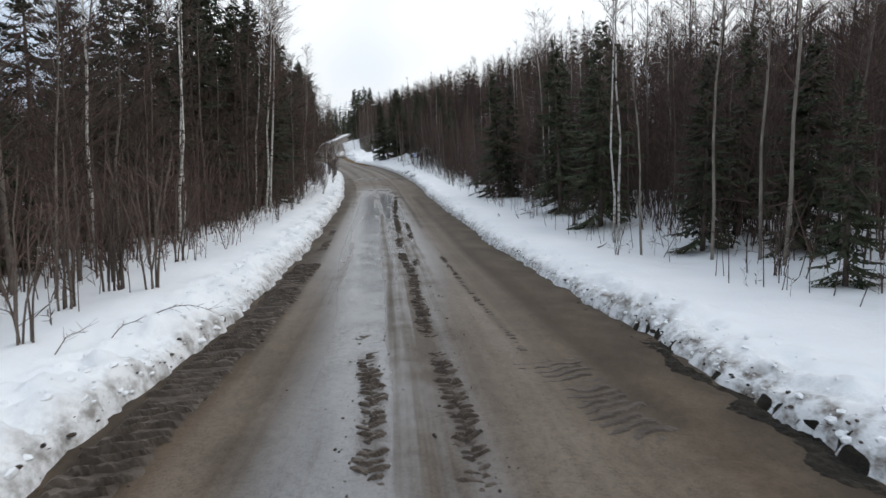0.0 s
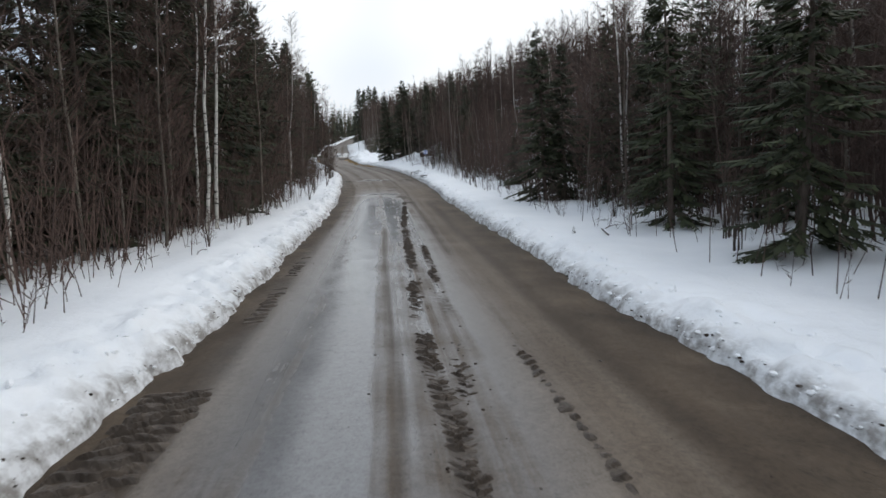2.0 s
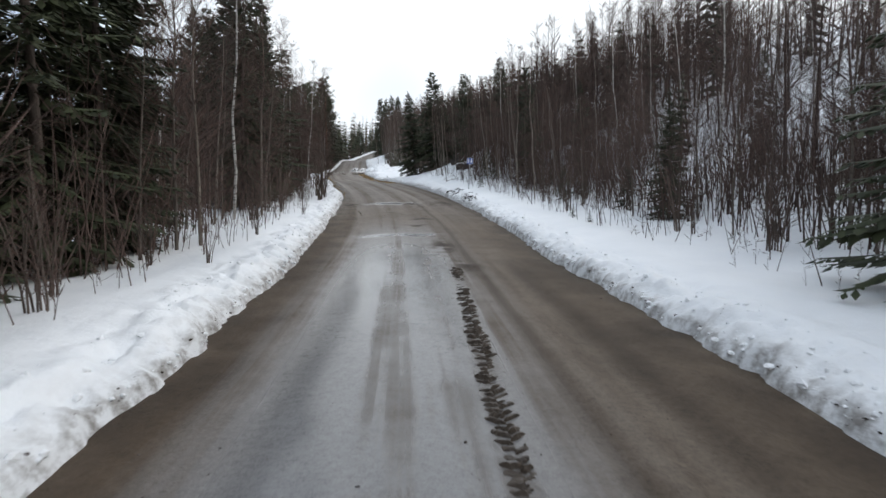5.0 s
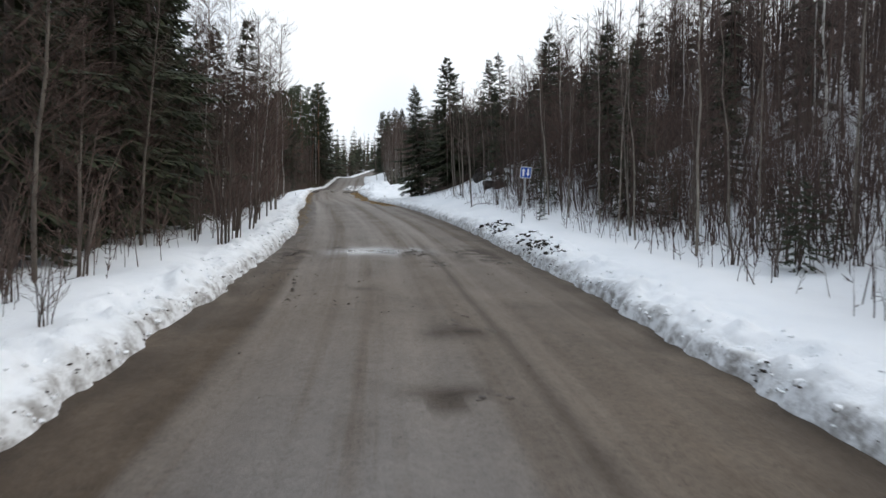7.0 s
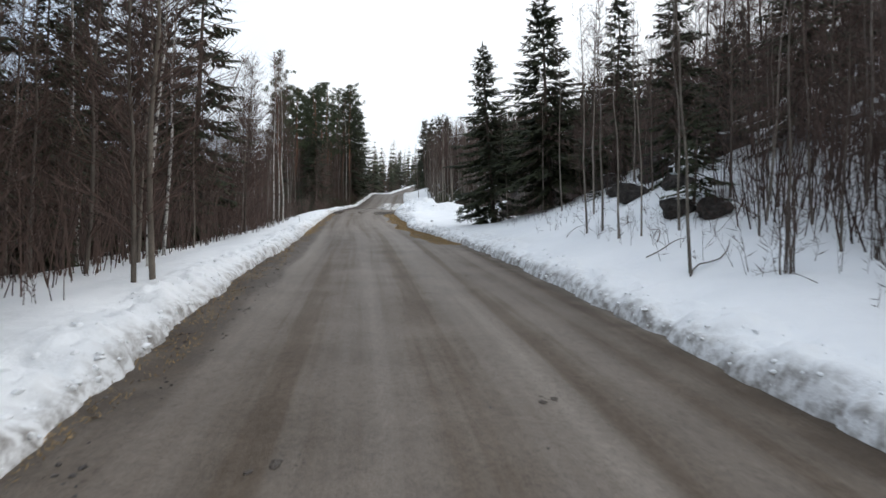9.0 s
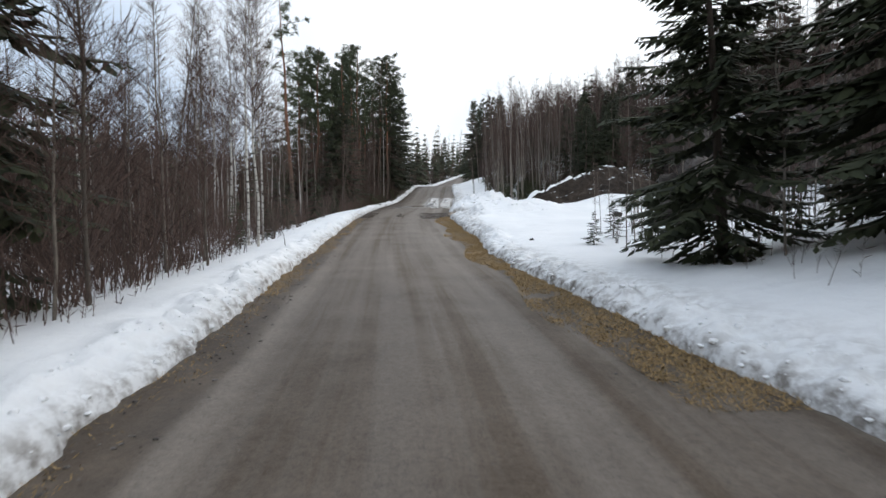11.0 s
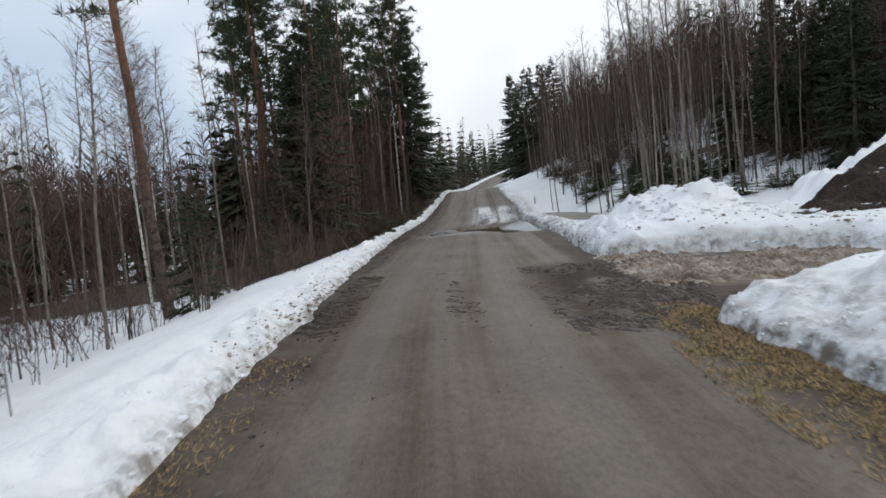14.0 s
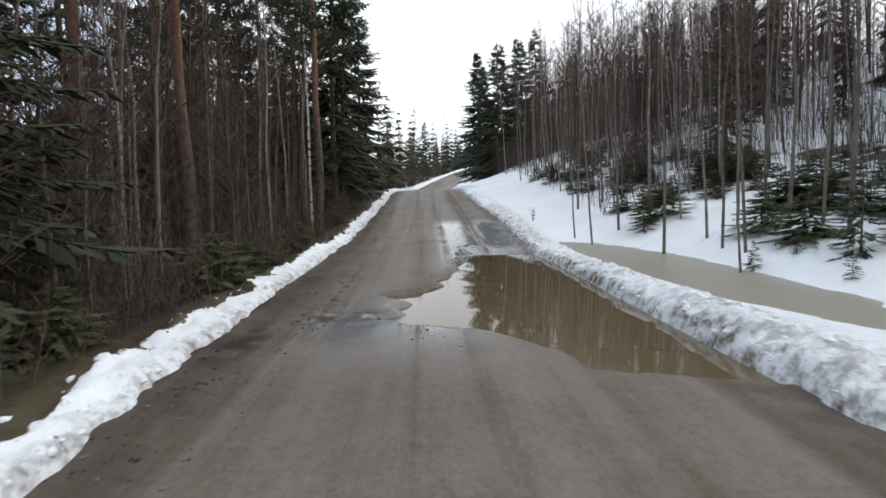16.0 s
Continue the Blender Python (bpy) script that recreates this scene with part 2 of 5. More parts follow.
def road_material():
    """Wet gravel and mud. The road map gives metres across (u) and along (v)."""
    m, n, l, b = shader("wet_gravel_road", 0.6)
    uv = n.new("ShaderNodeUVMap")
    uv.uv_map = "road"
    tc = n.new("ShaderNodeTexCoord")
    lane = n.new("ShaderNodeMapping")
    lane.inputs["Scale"].default_value = (1.3, 0.022, 1)
    l.new(uv.outputs["UV"], lane.inputs["Vector"])
    streak = node(n, "ShaderNodeTexNoise", Scale=1.0, Detail=5.0, Roughness=0.6)
    l.new(lane.outputs["Vector"], streak.inputs["Vector"])
    patch = node(n, "ShaderNodeTexNoise", Scale=0.8, Detail=6.0, Roughness=0.65)
    l.new(tc.outputs["Object"], patch.inputs["Vector"])
    grit = node(n, "ShaderNodeTexNoise", Scale=45.0, Detail=4.0, Roughness=0.75)
    l.new(tc.outputs["Object"], grit.inputs["Vector"])
    mixed = n.new("ShaderNodeMath")
    mixed.operation = "MULTIPLY_ADD"
    mixed.inputs[1].default_value = 0.2
    l.new(patch.outputs["Fac"], mixed.inputs[0])
    half = n.new("ShaderNodeMath")
    half.operation = "MULTIPLY"
    half.inputs[1].default_value = 0.8
    l.new(streak.outputs["Fac"], half.inputs[0])
    l.new(half.outputs[0], mixed.inputs[2])
    tone = stops(n, [(0.36, (0.118, 0.092, 0.070)), (0.5, (0.182, 0.148, 0.117)), (0.64, (0.262, 0.224, 0.186))])
    l.new(mixed.outputs[0], tone.inputs["Fac"])
    earth = n.new("ShaderNodeAttribute")
    earth.attribute_name = "earth"
    brown = n.new("ShaderNodeMix")
    brown.data_type = "RGBA"
    shade = stops(n, [(0.3, (0.046, 0.033, 0.022)), (0.7, (0.124, 0.090, 0.061))])
    l.new(patch.outputs["Fac"], shade.inputs["Fac"])
    l.new(shade.outputs["Color"], brown.inputs["B"])
    l.new(earth.outputs["Fac"], brown.inputs["Factor"])
    l.new(tone.outputs["Color"], brown.inputs["A"])
    at = n.new("ShaderNodeAttribute")
    at.attribute_name = "mud"
    mud = n.new("ShaderNodeMix")
    mud.data_type = "RGBA"
    mud.inputs["B"].default_value = (0.034, 0.025, 0.019, 1)
    l.new(at.outputs["Fac"], mud.inputs["Factor"])
    l.new(brown.outputs["Result"], mud.inputs["A"])
    slick = n.new("ShaderNodeAttribute")
    slick.attribute_name = "slick"
    # the wet film's sky sheen, partly put into the base colour as pale grey
    sky_sheen = n.new("ShaderNodeMix")
    sky_sheen.data_type = "RGBA"
    sky_sheen.inputs["B"].default_value = (0.160, 0.160, 0.164, 1)
    wet = n.new("ShaderNodeMath")
    wet.operation = "MULTIPLY"
    film = stops(n, [(0.40, (0.12, 0.12, 0.12)), (0.50, (1, 1, 1))])
    l.new(mixed.outputs[0], film.inputs["Fac"])
    l.new(slick.outputs["Fac"], wet.inputs[0])
    l.new(film.outputs["Color"], wet.inputs[1])
    l.new(wet.outputs[0], sky_sheen.inputs["Factor"])
    l.new(mud.outputs["Result"], sky_sheen.inputs["A"])
    speck = stops(n, [(0.32, (0.5, 0.5, 0.5)), (0.5, (1.0, 1.0, 1.0)), (0.7, (1.35, 1.35, 1.35))])
    pebble = node(n, "ShaderNodeTexNoise", Scale=13.0, Detail=5.0, Roughness=0.8)
    l.new(tc.outputs["Object"], pebble.inputs["Vector"])
    both = n.new("ShaderNodeMath")
    both.operation = "MULTIPLY_ADD"
    both.inputs[1].default_value = 0.5
    halved = n.new("ShaderNodeMath")
    halved.operation = "MULTIPLY"
    halved.inputs[1].default_value = 0.5
    l.new(pebble.outputs["Fac"], halved.inputs[0])
    l.new(grit.outputs["Fac"], both.inputs[0])
    l.new(halved.outputs[0], both.inputs[2])
    l.new(both.outputs[0], speck.inputs["Fac"])
    gr = n.new("ShaderNodeMix")
    gr.data_type, gr.blend_type = "RGBA", "MULTIPLY"
    gr.inputs["Factor"].default_value = 1.0
    l.new(sky_sheen.outputs["Result"], gr.inputs["A"])
    l.new(speck.outputs["Color"], gr.inputs["B"])
    l.new(gr.outputs["Result"], b.inputs["Base Color"])
    rough = n.new("ShaderNodeMapRange")
    rough.inputs["To Min"].default_value, rough.inputs["To Max"].default_value = 0.62, 0.13
    l.new(wet.outputs[0], rough.inputs["Value"])
    l.new(rough.outputs["Result"], b.inputs["Roughness"])
    bp = node(n, "ShaderNodeBump", Strength=0.5, Distance=0.03)
    l.new(both.outputs[0], bp.inputs["Height"])
    calm = n.new("ShaderNodeMapRange")
    calm.inputs["To Min"].default_value, calm.inputs["To Max"].default_value = 0.5, 0.10
    l.new(wet.outputs[0], calm.inputs["Value"])
    l.new(calm.outputs["Result"], bp.inputs["Strength"])
    l.new(bp.outputs["Normal"], b.inputs["Normal"])
    gloss = n.new("ShaderNodeMapRange")
    gloss.inputs["To Min"].default_value, gloss.inputs["To Max"].default_value = 0.10, 0.6
    l.new(wet.outputs[0], gloss.inputs["Value"])
    l.new(gloss.outputs["Result"], b.inputs["Specular IOR Level"])
    return m


def water_material(name, tint, rough):
    m, n, l, b = shader(name, rough)
    b.inputs["Base Color"].default_value = (*tint, 1)
    b.inputs["IOR"].default_value = 1.33
    b.inputs["Specular IOR Level"].default_value = 0.5
    tc = n.new("ShaderNodeTexCoord")
    rip = node(n, "ShaderNodeTexNoise", Scale=2.5, Detail=2.0)
    l.new(tc.outputs["Object"], rip.inputs["Vector"])
    bp = node(n, "ShaderNodeBump", Strength=0.05, Distance=0.01)
    l.new(rip.outputs["Fac"], bp.inputs["Height"])
    l.new(bp.outputs["Normal"], b.inputs["Normal"])
    return m


SNOW, ROAD = snow_material(), road_material()
WATER = water_material("muddy_water", (0.115, 0.085, 0.048), 0.03)
SLUSH = water_material("slushy_water", (0.33, 0.30, 0.235), 0.3)


def painted(name, colour, rough=0.4):
    return mottled(name, [(0.3, tuple(c * 0.9 for c in colour)), (0.7, colour)], 6, rough, 0.03)


BLUE, WHITE = painted("blue_sign_paint", (0.012, 0.07, 0.36)), painted("white_sign_paint", (0.80, 0.82, 0.85))

# ---- land ----
CENTRE = np.array([
    (3.0, -40, 1.2), (1.6, -20, 0.9), (0.8, -10, 0.55), (0.0, 0.0, 0.0), (-0.29, 3.84, -0.38), (-0.78, 8.56, -0.75),
    (-1.39, 14.1, -1.12), (-1.77, 16.95, -1.23), (-3.61, 32.3, -1.66), (-4.62, 40.44, -1.77), (-5.99, 48.66, -1.71), (-7.8, 57.13, -1.6),
    (-8.82, 60.96, -1.48), (-14.21, 79.77, -1.27), (-16.97, 88.04, -1.31), (-19.48, 96.33, -1.13), (-21.59, 104.23, -0.82),
    (-23.21, 112.2, -0.80), (-25.0, 122.0, -0.77), (-26.7, 132.0, -0.64), (-28.3, 141.0, 0.10), (-31.1, 156.5, 1.36), (-33.4, 170.0, 1.5),
    (-35.6, 190.0, 1.7), (-36.8, 211.0, 3.2), (-37.2, 241.0, 5.6), (-36.0, 275.0, 8.5), (-32.0, 330.0, 11.5)])


def hashed(ix, iy, seed):
    v = np.sin(ix * 127.1 + iy * 311.7 + seed * 74.7) * 43758.5453
    return v - np.floor(v)


def lumps(x, y, seed=0):
    """Smooth value noise, -1 to 1."""
    ix, iy = np.floor(x), np.floor(y)
    fx, fy = x - ix, y - iy
    fx, fy = fx * fx * (3 - 2 * fx), fy * fy * (3 - 2 * fy)
    a, b = hashed(ix, iy, seed), hashed(ix + 1, iy, seed)
    c, d = hashed(ix, iy + 1, seed), hashed(ix + 1, iy + 1, seed)
    return 2 * (a + (b - a) * fx + (c - a) * fy + (a - b - c + d) * fx * fy) - 1


def smooth(x):
    x = np.clip(x, 0, 1)
    return x * x * (3 - 2 * x)


def centreline():
    d = np.concatenate([[0], np.cumsum(np.hypot(*np.diff(CENTRE[:, :2], axis=0).T))])
    s = np.arange(0, d[-1], 0.5)
    p = np.stack([np.interp(s, d, CENTRE[:, k]) for k in range(3)], axis=1)
    w = np.exp(-0.5 * (np.arange(-14, 15) / 5.0) ** 2)
    w /= w.sum()
    q = np.stack([np.convolve(np.pad(p[:, k], 14, mode="reflect", reflect_type="odd"), w, "valid") for k in range(3)], axis=1)
    start = np.argmin(np.abs(q[:, 1]))
    return s - s[start], q


LINE_S, LINE = centreline()
TAN = np.gradient(LINE[:, :2], axis=0)
TAN /= np.linalg.norm(TAN, axis=1)[:, None]


def along(s, k):
    """Centreline value k at s, carried on straight past both ends."""
    low, high = np.minimum(s - LINE_S[0], 0), np.maximum(s - LINE_S[-1], 0)
    return np.interp(s, LINE_S, LINE[:, k]) + low * (LINE[1, k] - LINE[0, k]) / 0.5 * (k < 2) + high * (LINE[-1, k] - LINE[-2, k]) / 0.5 * (k < 2)


def place(s, l):
    tx, ty = np.interp(s, LINE_S, TAN[:, 0]), np.interp(s, LINE_S, TAN[:, 1])
    return along(s, 0) + ty * l, along(s, 1) - tx * l


def edge_left(s):
    e = np.interp(s, [-40, 0, 20, 30, 48, 60, 70, 90, 107, 115, 122, 130, 150, 170], [-2.5, -2.53, -2.35, -2.4, -2.75, -2.4, -2.65, -2.45, -2.15, -2.55, -2.9, -3.0, -2.6, -2.5])
    return e + 0.06 * lumps(s * 0.6, 0 * s, 3) + 0.05 * lumps(s * 2.6, 0 * s, 4) + 0.035 * lumps(s * 6.5, 0 * s, 8)


def drive(s):
    """The muddy side track that leaves on the right."""
    return smooth((s - 104.9) / 2.0) * smooth((111.2 - s) / 1.6)


def edge_right(s):
    e = np.interp(s, [-40, 0, 18, 40, 50, 60, 66, 75, 83, 90, 95, 103, 112, 118, 126, 140, 155, 175], [3.3, 3.3, 3.3, 3.35, 3.7, 3.85, 4.0, 4.0, 3.3, 3.1, 3.5, 3.3, 3.3, 3.6, 3.5, 3.5, 3.0, 2.7])
    return e + 0.07 * lumps(s * 0.6, 0 * s, 5) + 0.06 * lumps(s * 2.4, 0 * s, 6) + 0.04 * lumps(s * 6.1, 0 * s, 9) + drive(s) * 4.6


OUT = np.array([0.0, 0.5, 1.5, 3, 5, 8, 14, 25, 60, 150, 400])
RIGHT_S = np.array([-40, 20, 45, 57, 66, 72, 80, 86, 96, 104, 113, 118, 124, 130, 135, 160])
RIGHT = np.array([
    [0, .30, .35, .32, .55, .9, 1.8, 4, 10, 22, 40], [0, .30, .35, .32, .55, .9, 1.8, 4, 10, 22, 40], [0, .35, .42, .35, .5, 1.2, 3, 6.5, 15, 26, 40],
    [0, .40, .60, .50, .55, 1.2, 3.5, 8, 17, 28, 40], [0, .32, .52, .8, 1.4, 2.8, 5.2, 9, 18, 28, 40], [0, .35, .6, 1.3, 2.4, 4.0, 6.8, 11, 19, 28, 40],
    [0, .3, .45, .8, 1.5, 3.0, 6.0, 11, 19, 28, 40], [0, .25, .33, .4, .6, 1.1, 2.6, 7, 16, 28, 40], [0, .30, .38, .40, .45, .6, .9, 2.2, 13, 28, 40],
    [0, .36, .48, .45, .4, .4, .5, 1.0, 12, 28, 40], [0, .42, .52, .42, .4, .4, .5, 1.1, 12, 28, 40], [0, .30, .38, .05, .45, 0.7, 1.0, 1.8, 13, 26, 40],
    [0, .26, .02, -.27, .40, 1.1, 2.3, 5, 15, 28, 40], [0, .10, -.22, -.27, .50, 1.3, 2.8, 5.5, 15, 28, 40], [0, .06, -.22, -.1, .75, 1.6, 3.2, 6, 15, 28, 40], [0, .3, .5, .9, 1.5, 2.8, 5, 9, 18, 30, 40]])
LEFT_S = np.array([-40, 30, 60, 82, 100, 115, 130, 160])
LEFT = np.array([
    [0, .33, .40, .25, .15, .1, .1, 0, -1, 0, 4], [0, .33, .40, .25, .12, .1, .1, 0, -1, 0, 4], [0, .33, .38, .28, .15, .05, 0, -.5, -1, 0, 4],
    [0, .27, .24, -.05, -.4, -.8, -1.3, -2.2, -3, -2, 3], [0, .23, .18, -.15, -.65, -1.05, -1.5, -2.4, -3.5, -3, 3], [0, .2, .1, -.3, -.95, -1.25, -1.7, -2.4, -3.5, -3, 3],
    [0, .14, -.1, -.6, -1.0, -1.3, -1.8, -2.6, -3.5, -3, 3], [0, .2, .05, -.4, -.9, -1.4, -2, -3, -4, -3, 3]])


def table(s, u, ks, rows):
    """Height from a table of cross sections, smooth along s."""
    cols = np.stack([np.interp(s, ks, rows[:, k]) for k in range(rows.shape[1])], axis=-1)
    i = np.clip(np.searchsorted(OUT, u, side="right") - 1, 0, len(OUT) - 2)
    f = np.clip((u - OUT[i]) / (OUT[i + 1] - OUT[i]), 0, 1)
    f = np.where(i == 0, f ** 0.35, f)
    a = np.take_along_axis(cols, i[..., None], -1)[..., 0]
    b = np.take_along_axis(cols, i[..., None] + 1, -1)[..., 0]
    return a + (b - a) * f


PUDDLE_Z = -0.86


def puddle(s, l):
    """1 where the road has sunk under water."""
    e = 0.12 * lumps(s * 1.1, l * 1.9, 21) + 0.12 * lumps(s * 2.9, l * 3.6, 22)
    near = np.interp(s, [119.9, 120.3, 120.8, 121.8, 122.5, 122.9, 123.5, 124.1, 124.8, 125.4, 125.9, 127.2, 131.6, 135], [3.7, 2.9, 1.6, 1.3, 0.6, -0.4, -0.9, -0.5, -0.4, -1.0, -0.15, 0.2, 0.9, 1.6]) + 0.2 * lumps(s * 2.6, 0 * s, 23) * smooth((s - 121.5) / 2)
    return smooth((l - near + e) / 0.35) * smooth((s - 119.9 + 0.4 * e) / 0.5) * smooth((134.0 - s) / 3.0)


def road_height(s, l):
    z = along(s, 2) - 0.012 * np.abs(l) + 0.012 * lumps(s * 0.5, l * 1.2, 31) + 0.006 * lumps(s * 2, l * 4, 32)
    for c, wide, deep, a, b in ((-1.35, 0.30, 0.03, -40, 300), (0.55, 0.25, 0.03, -40, 60), (1.9, 0.3, 0.025, -40, 300)):
        w = 0.15 * lumps(s * 0.12, 0 * s, 33)
        z = z - deep * np.exp(-(((l - c - w) / wide) ** 2)) * ((s > a) & (s < b))
    p = puddle(s, l)
    return z * (1 - p) + (PUDDLE_Z - 0.07) * p


def ground_height(s, l):
    u = np.where(l > 0, l - edge_right(s), edge_left(s) - l)
    v = np.maximum(u, 0)
    h = np.where(l > 0, table(s, v, RIGHT_S, RIGHT), table(s, v, LEFT_S, LEFT))
    rim = np.exp(-(((u - 0.45) / 0.5) ** 2))
    h = h + rim * (0.10 * lumps(s * 1.3, l * 1.5, 11) + 0.07 * lumps(s * 3.4, l * 3.7, 12) + 0.06 * lumps(s * 6.5, l * 6.9, 13))
    h = h + np.exp(-(((u - 0.35) / 0.4) ** 2)) * (0.035 * np.abs(lumps(s * 3.9, l * 9.0, 10)) + 0.035 * np.abs(lumps(s * 8.3, l * 9.7, 7)) + 0.022 * lumps(s * 11.5, l * 13.1, 2))
    h = h + smooth((v - 0.8) / 2) * (0.08 * lumps(s * 0.45, l * 0.45, 14) + 0.035 * lumps(s * 1.6, l * 1.6, 15)) + smooth((v - 6) / 20) * 0.6 * lumps(s * 0.11, l * 0.11, 16)
    piled = np.exp(-(((s - 113.0) / 1.5) ** 2)) * smooth((l - 3.4) / 0.8) * smooth((8.4 - l) / 2.2)
    chunks = 0.26 * lumps(s * 1.7, l * 1.3, 17) + 0.16 * np.abs(lumps(s * 4, l * 3.6, 18)) + 0.10 * lumps(s * 8, l * 7.4, 19)
    h = h + piled * (0.34 + 0.55 * smooth((l - 3.9) / 2.2) + 1.25 * chunks)
    near = np.exp(-(((s - 103.2) / 1.7) ** 2)) * smooth((l - 3.6) / 1.0) * smooth((10.5 - l) / 3)
    h = h + near * (0.20 + 0.45 * smooth((l - 4.0) / 2.0) + 0.8 * chunks)
    h = h + 0.9 * np.exp(-(((s - 111.0) / 1.3) ** 2) - ((l - 14.6) / 2.2) ** 2)
    h = np.where(u > 0, h, np.maximum(u * 1.5, -0.3)) - 0.03
    return along(s, 2) + h, u


def ground_at(s, l):
    return float(ground_height(np.array([float(s)]), np.array([float(l)]))[0][0])


# ---- building helpers ----
def attribute(me, name, values):
    me.attributes.new(name, "FLOAT", "POINT").data.foreach_set("value", np.asarray(values, dtype=np.float32).ravel())


def sheet(name, s, l, height, material):
    """A grid over the road's own coordinates."""
    ss, ll = np.meshgrid(s, l, indexing="ij")
    x, y = place(ss, ll)
    z = height(ss, ll)
    me = bpy.data.meshes.new(name)
    rows, cols = ss.shape
    me.vertices.add(rows * cols)
    me.vertices.foreach_set("co", np.stack([x, y, z], axis=-1).astype(np.float32).ravel())
    i = np.arange(rows * cols).reshape(rows, cols)
    quads = np.stack([i[:-1, :-1], i[:-1, 1:], i[1:, 1:], i[1:, :-1]], axis=-1)[..., ::-1].reshape(-1)
    me.loops.add(len(quads))
    me.loops.foreach_set("vertex_index", quads.astype(np.int32))
    me.polygons.add(len(quads) // 4)
    me.polygons.foreach_set("loop_start", np.arange(0, len(quads), 4, dtype=np.int32))
    me.polygons.foreach_set("use_smooth", np.ones(len(quads) // 4, dtype=bool))
    me.update(calc_edges=True)
    me.validate()
    me.materials.append(material)
    if me.polygons[0].normal.z < 0:
        me.flip_normals()
    return new(name, me), ss, ll, quads


class Build:
    """Collects vertices and faces of one mesh."""

    def __init__(self):
        self.v, self.f = [], []

    def cone(self, a, b, ra, rb, n=3):
        a, b = Vector(a), Vector(b)
        d = b - a
        if d.length < 1e-6:
            return
        d.normalize()
        x = d.orthogonal().normalized()
        y = d.cross(x)
        k = len(self.v)
        ring = [(math.cos(2 * math.pi * i / n), math.sin(2 * math.pi * i / n)) for i in range(n)]
        self.v += [tuple(a + (x * c + y * t) * ra) for c, t in ring]
        if rb <= 0:
            self.v.append(tuple(b))
            self.f += [(k + i, k + (i + 1) % n, k + n) for i in range(n)]
        else:
            self.v += [tuple(b + (x * c + y * t) * rb) for c, t in ring]
            self.f += [(k + i, k + (i + 1) % n, k + n + (i + 1) % n, k + n + i) for i in range(n)]

    def tube(self, points, radii, n=6):
        """One skin along points."""
        k = len(self.v)
        for j, (p, r) in enumerate(zip(points, radii)):
            q, o = points[min(j + 1, len(points) - 1)], points[max(j - 1, 0)]
            d = (Vector(q) - Vector(o)).normalized()
            x = d.orthogonal().normalized() if abs(d.z) < 0.5 else Vector((1, 0, 0))
            x = (x - d * x.dot(d)).normalized()
            y = d.cross(x)
            self.v += [tuple(Vector(p) + (x * math.cos(2 * math.pi * i / n) + y * math.sin(2 * math.pi * i / n)) * r) for i in range(n)]
        for j in range(len(points) - 1):
            self.f += [(k + j * n + i, k + j * n + (i + 1) % n, k + (j + 1) * n + (i + 1) % n, k + (j + 1) * n + i) for i in range(n)]

    def blade(self, a, b, w, side):
        """A folded spray: two triangles pitched like a roof."""
        k = len(self.v)
        mid = Vector(a).lerp(Vector(b), 0.45)
        s = Vector(side) * w
        self.v += [tuple(a), tuple(mid + s + Vector((0, 0, -w * 0.4))), tuple(b), tuple(mid - s + Vector((0, 0, -w * 0.4)))]
        self.f += [(k, k + 1, k + 2), (k, k + 2, k + 3)]

    def mesh(self, name, material, soft=True):
        me = bpy.data.meshes.new(name)
        me.from_pydata(self.v, [], self.f)
        me.materials.append(material)
        if soft:
            me.polygons.foreach_set("use_smooth", np.ones(len(me.polygons), dtype=bool))
        return me


def part(name, bm, material, parent, label=""):
    """One mesh object under a thing or a part; bm is a Build, a mesh or a bmesh."""
    if isinstance(bm, Build):
        me = bm.mesh(name, material)
    elif isinstance(bm, bpy.types.Mesh):
        me = bm
    else:
        me = bpy.data.meshes.new(name)
        bm.to_mesh(me)
        bm.free()
        me.materials.append(material)
    ob = new(name, me)
    ob.parent = parent
    return tagged(ob, label)


# ---- ground and road ----
def spaced(*runs):
    return np.concatenate([np.arange(a, b, d) for a, b, d in runs])


rows_s = np.concatenate([spaced((-300, -40, 20), (-40, -4, 1.0), (-4, 140, 0.085), (140, 200, 0.7), (200, 330, 2.0)), np.geomspace(330, 1500, 14)])
cols_l = np.concatenate([-np.geomspace(1500, 6.6, 34), spaced((-6.5, -3.7, 0.19)), spaced((-3.7, -1.9, 0.065)), [-1.0, 0, 1.0, 2.0], spaced((2.7, 4.8, 0.065)), spaced((4.8, 8.6, 0.16)), np.geomspace(8.75, 1500, 34)])
ground, gs, gl, _ = sheet("ground", rows_s, cols_l, lambda s, l: ground_height(s, l)[0], SNOW)
gu = ground_height(gs, gl)[1]
dirty = np.clip(np.exp(-np.maximum(gu - 0.05, 0) / 0.13), 0, 1) * 0.8
dirty = dirty + (0.40 + 0.25 * smooth((gs - 84) / 6)) * np.exp(-(((gu - 0.6) / 0.6) ** 2)) * (gl > 0) * smooth((gs - 60) / 25) * smooth(0.7 + lumps(gs * 0.25, gl * 0.6, 41)) * (1 - np.exp(-(((gs - 112.0) / 2.6) ** 4)))
dirty = dirty + 0.9 * np.exp(-np.maximum(gu - 0.1, 0) / 0.16) * (gl > 0) * smooth((gs - 1) / 1) * smooth((10 - gs) / 2)
woods = 0.55 * lumps(gs * 0.35, gl * 0.5, 42) + 0.5 * lumps(gs * 1.1, gl * 1.2, 43) + 0.25 * lumps(gs * 3, gl * 3, 44)
litter = smooth((gu - 0.30) / 0.36 + 0.6 * woods) * (gl < 0) * smooth((gs - 116.5) / 4) * smooth((200 - gs) / 20)
